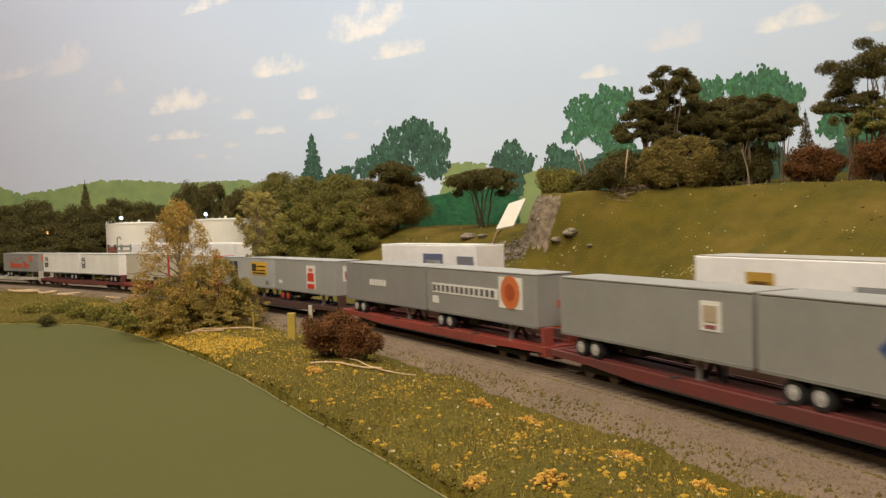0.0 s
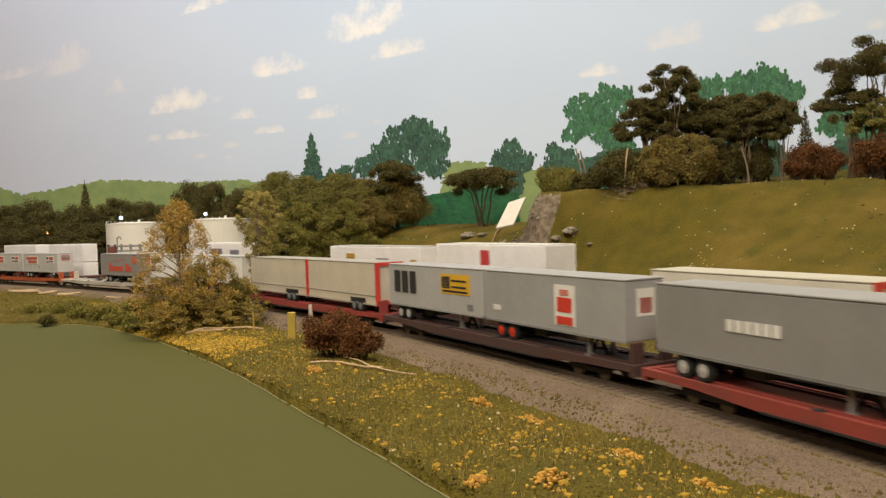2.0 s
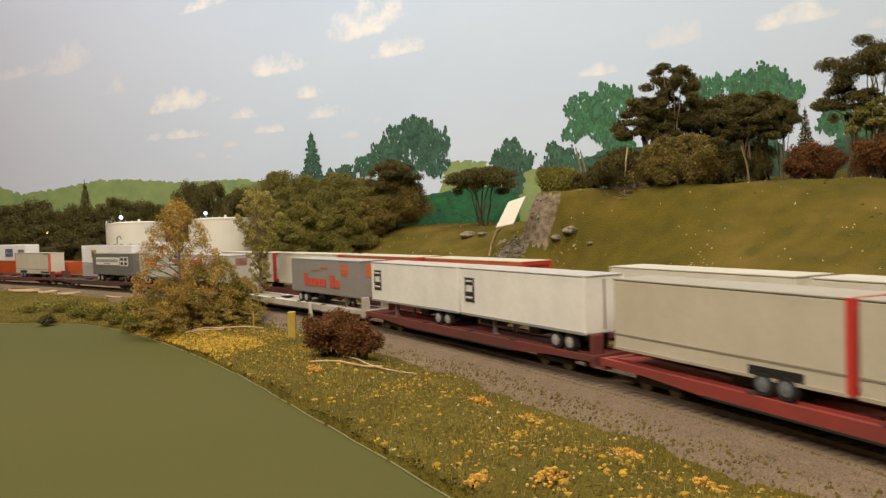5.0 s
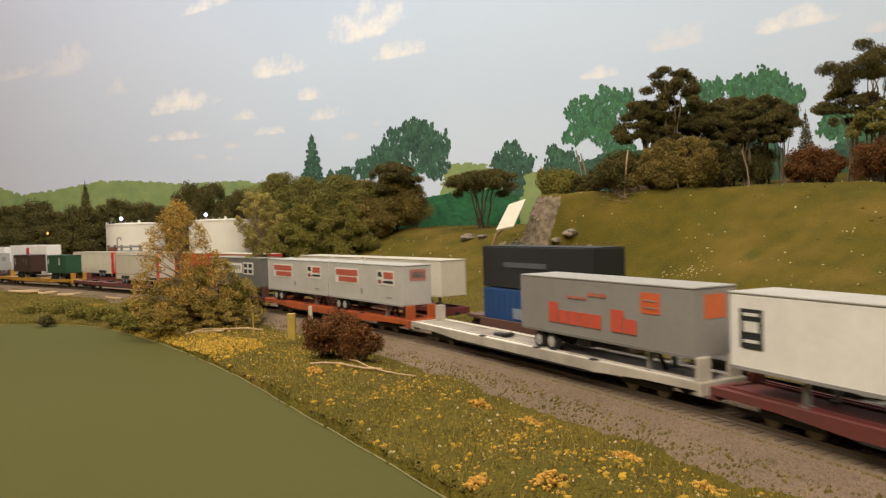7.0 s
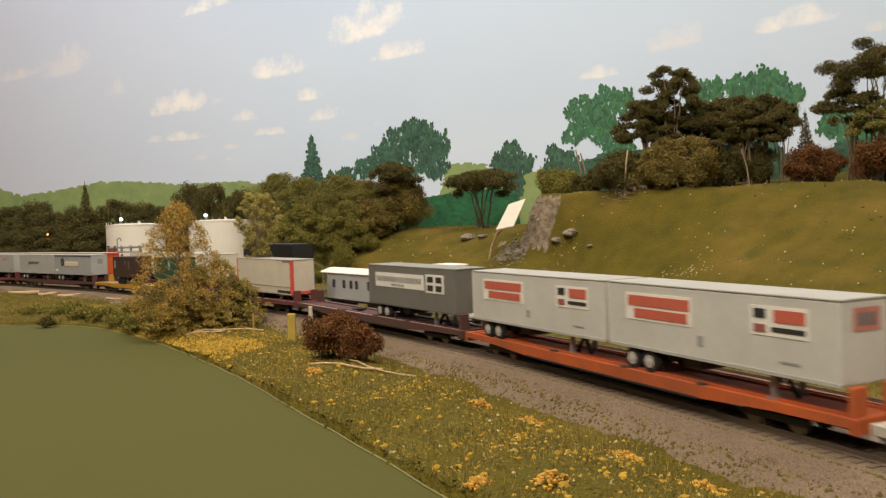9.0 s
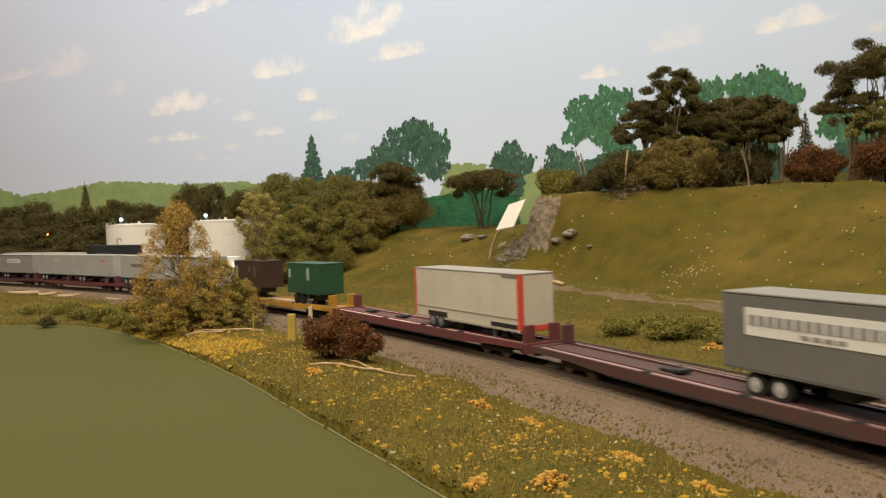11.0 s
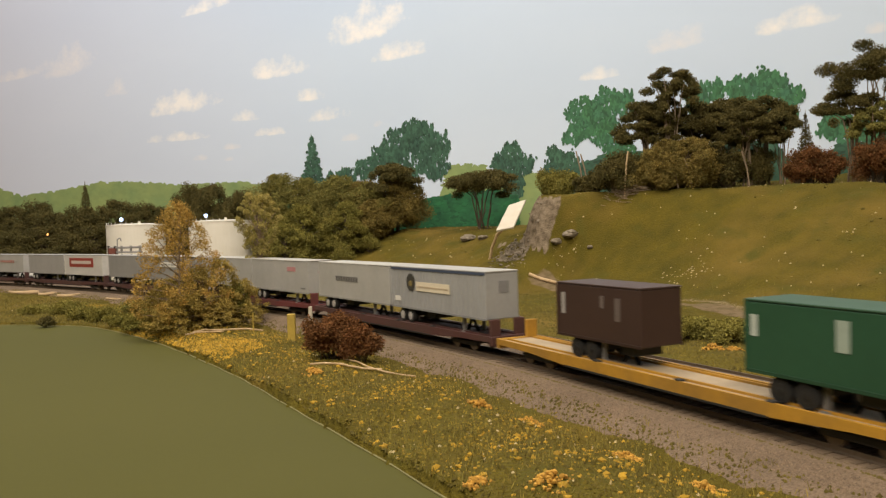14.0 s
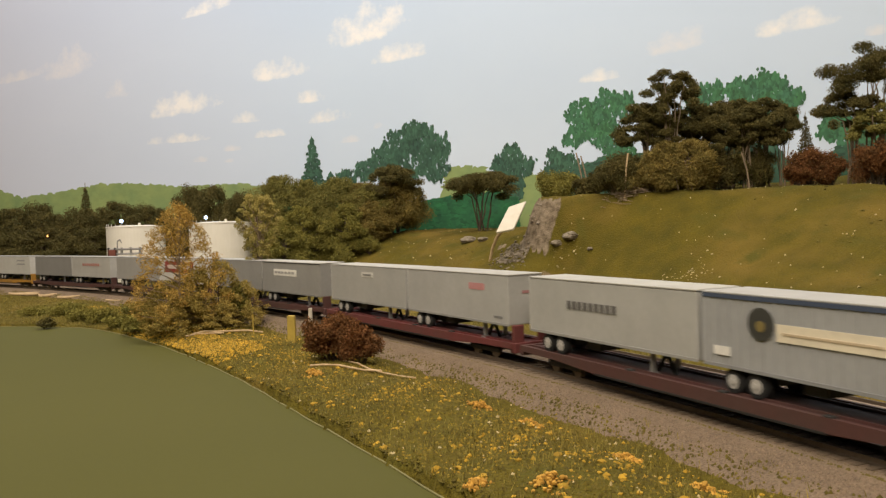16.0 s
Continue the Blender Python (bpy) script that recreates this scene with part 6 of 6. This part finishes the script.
def boulder(x, y, r, seed, squash=0.5):
    rng = random.Random(seed)
    bm = bmesh.new()
    bmesh.ops.create_icosphere(bm, subdivisions=3, radius=r)
    off = Vector((seed * 3.1, seed * 1.7, 0))
    for v in bm.verts:
        k = 1 + 0.45 * noise.noise(v.co / r * 1.1 + off) + 0.2 * noise.noise(v.co / r * 3 + off)
        v.co = Vector((v.co.x * k, v.co.y * k * 0.9, v.co.z * k * squash))
    ob = tagged(part("rock", bm, ROCK), "rough grey-brown plaster rock on the slope", "rock", "rocks on the slope")
    ob.location = (x, y, height(x, y) + r * 0.15)


g = np.random.default_rng(61)
px, py = 0.120 + 0.016 * g.normal(size=260), 1.335 + 0.020 * g.normal(size=260)
crumbs("rock_rubble", "grey-brown rubble at the foot of the rock face", np.stack([px, py, land(px, py)], -1), 0.0030, ROCK, 61, 0.7, True)
for i, (x, y, r) in enumerate(((0.186, 1.29, 0.010), (0.231, 1.237, 0.005), (0.05, 1.50, 0.016), (0.075, 1.47, 0.010), (0.208, 1.275, 0.013))):
    boulder(x, y, r, i + 1)


def leaning_board():
    """A white card propped on a bent stick against the rock face."""
    a, b, c, d = Vector((0.144, 1.345, 0.1295)), Vector((0.116, 1.285, 0.0835)), Vector((0.087, 1.285, 0.0785)), Vector((0.114, 1.345, 0.1205))
    n = (a - b).cross(c - b).normalized() * 0.002
    bm = bmesh.new()
    lo, hi = [bm.verts.new(p - n) for p in (a, b, c, d)], [bm.verts.new(p + n) for p in (a, b, c, d)]
    bm.faces.new(lo[::-1]), bm.faces.new(hi)
    for i in range(4):
        bm.faces.new((lo[i], lo[(i + 1) % 4], hi[(i + 1) % 4], hi[i]))
    bmesh.ops.recalc_face_normals(bm, faces=bm.faces)
    bmesh.ops.bevel(bm, geom=list(bm.edges), offset=0.0008, segments=1, affect="EDGES")
    top = empty("sign_board", None, "blank white card sign leaning against the rock face on a stick", "sign")
    part("card", bm, CARD, top, "blank white card")
    bm = bmesh.new()
    z = height(0.082, 1.36)
    pts = [(0.080, 1.36, z - 0.003), (0.084, 1.352, z + 0.018), (0.092, 1.335, z + 0.040), (0.104, 1.30, 0.086)]
    for p, q in zip(pts, pts[1:]):
        rod(p, q, 0.0026, 0.0024, 8, bm)
    part("stick", bm, WOOD, top, "bent tan stick")


leaning_board()

# ---- oil depot behind the tracks ----
TANK_PAINT = material("tank_paint", (0.80, 0.76, 0.68), 0.5, second=(0.74, 0.70, 0.61), size=0.05, grain=0.05)
LED = material("led_glow", (0.50, 0.66, 1.0), 0.4, glow=5.0)
LED_AMBER = material("amber_glow", (1.0, 0.45, 0.12), 0.4, glow=4.0)


def storage_tank(x, y, r, top_z, lamp_dx):
    z0 = height(x, y)
    t = empty("storage_tank", Matrix.Translation((x, y, z0)), "large white cylindrical storage tank with rim railing", "storage tank", "tanks of the depot")
    h = top_z - z0
    part("shell", rod((0, 0, -0.004), (0, 0, h), r, sides=56), TANK_PAINT, t)
    part("roof", rod((0, 0, h), (0, 0, h + 0.003), r * 0.995, r * 0.55, 56), TANK_PAINT, t)
    part("rim", rod((0, 0, h - 0.0018), (0, 0, h + 0.0006), r + 0.0008, sides=56), TANK_PAINT, t)
    for k in range(1, 4):
        part("weld_seam", rod((0, 0, h * k / 4 - 0.0002), (0, 0, h * k / 4 + 0.0002), r + 0.0003, sides=56), TANK_PAINT, t)
    for k in range(9):
        a = radians(200 + k * 12)
        part("rail_post", rod((r * 0.97 * math.cos(a), r * 0.97 * math.sin(a), h), (r * 0.97 * math.cos(a), r * 0.97 * math.sin(a), h + 0.006), 0.0006, sides=5), TANK_PAINT, t)
    part("vent", rod((0.02, -0.03, h), (0.02, -0.03, h + 0.008), 0.0028, sides=10), TANK_PAINT, t)
    pole = part("lamp_pole", rod((lamp_dx, -r * 0.8, h), (lamp_dx, -r * 0.8, h + 0.009), 0.0008, sides=6), STEEL, t)
    bm = bmesh.new()
    bmesh.ops.create_uvsphere(bm, u_segments=12, v_segments=8, radius=0.0040, matrix=Matrix.Translation((lamp_dx, -r * 0.8, h + 0.0125)))
    part("lamp", bm, LED, pole, "glowing bluish white lamp")


storage_tank(-0.710, 1.83, 0.064, 0.112, -0.012)
storage_tank(-0.513, 1.83, 0.071, 0.115, -0.017)


def pipework():
    t = empty("pipe_rack", Matrix.Translation((-0.70, 1.72, height(-0.70, 1.72))), "grey loading rack with pipes before the storage tanks", "pipe rack")
    for x in (-0.028, -0.014, 0.0, 0.02, 0.04):
        part("post", box(x - 0.0012, x + 0.0012, -0.004, 0.004, -0.003, 0.078), BLACK if x < 0 else STEEL, t)
    for z in (0.05, 0.064, 0.074):
        part("pipe", rod((-0.03, 0, z), (0.045, 0, z), 0.0022, sides=8), STEEL, t)
    part("cabin", box(-0.026, -0.012, -0.007, 0.007, 0.04, 0.073), material("brick_red_paint", (0.2, 0.06, 0.04), 0.7, grain=0.2), t)
    bm = rod((-0.008, -0.002, 0.05), (-0.008, -0.002, 0.092), 0.0015)
    rod((-0.008, -0.002, 0.092), (-0.002, -0.002, 0.095), 0.0014, bm=bm)
    rod((-0.002, -0.002, 0.095), (0.001, -0.002, 0.088), 0.0013, bm=bm)
    part("loading_arm", bm, STEEL, t)
    part("walkway", box(-0.005, 0.045, -0.008, 0.0, 0.060, 0.0615), TANK_PAINT, t)
    return t


pipework()
z = height(-0.93, 1.86)
lamp = empty("yard_lamp", Matrix.Translation((-0.93, 1.86, z)), "tiny amber yard lamp before the far wood", "lamp")
part("pole", rod((0, 0, -0.003), (0, 0, 0.095 - z), 0.0009, sides=6), BLACK, lamp)
bm = bmesh.new()
bmesh.ops.create_uvsphere(bm, u_segments=10, v_segments=6, radius=0.0026, matrix=Matrix.Translation((0, 0, 0.0965 - z)))
part("bulb", bm, LED_AMBER, lamp, "glowing amber bulb")
# ---- what moves ----
def run_of(t):
    """How far the near train has gone: steady, then slowing."""
    if t <= 13.2:
        return 0.2 * t
    k = min(t, 14.6) - 13.2
    return 2.64 + 0.2 * k - 0.5 * (0.0291 / 1.4) * k * k + max(0.0, t - 14.6) * 0.1709


def glide(thing, start, z, off, go, half=0.0):
    rows = []
    for i in range(33):
        t = i * 0.5
        s = start + go(t)
        if half:
            xa, ya, _ = on_track(s - half, off)
            xb, yb, _ = on_track(s + half, off)
            h, x, y = math.atan2(yb - ya, xb - xa), (xa + xb) / 2, (ya + yb) / 2
        else:
            x, y, h = on_track(s, off)
        rows.append((t, pose(x, y, z, 0, 0, math.degrees(h))))
    walk(thing, rows)


def motions():
    for k, car in enumerate(CARS):
        glide(car, FIRST - PITCH * k - 0.006, 0.0, 0.0, run_of, 0.112)
    for k, slot, ob, shift in LOADS:
        glide(ob, FIRST - PITCH * k - SLOT * slot + BODY_L / 2 + shift, DECK, 0.0, run_of, 0.055)
    for ob, mid, z in FAR:
        glide(ob, mid, z, FAR_TRACK, lambda t: -0.26 * t, 0.05)


motions()
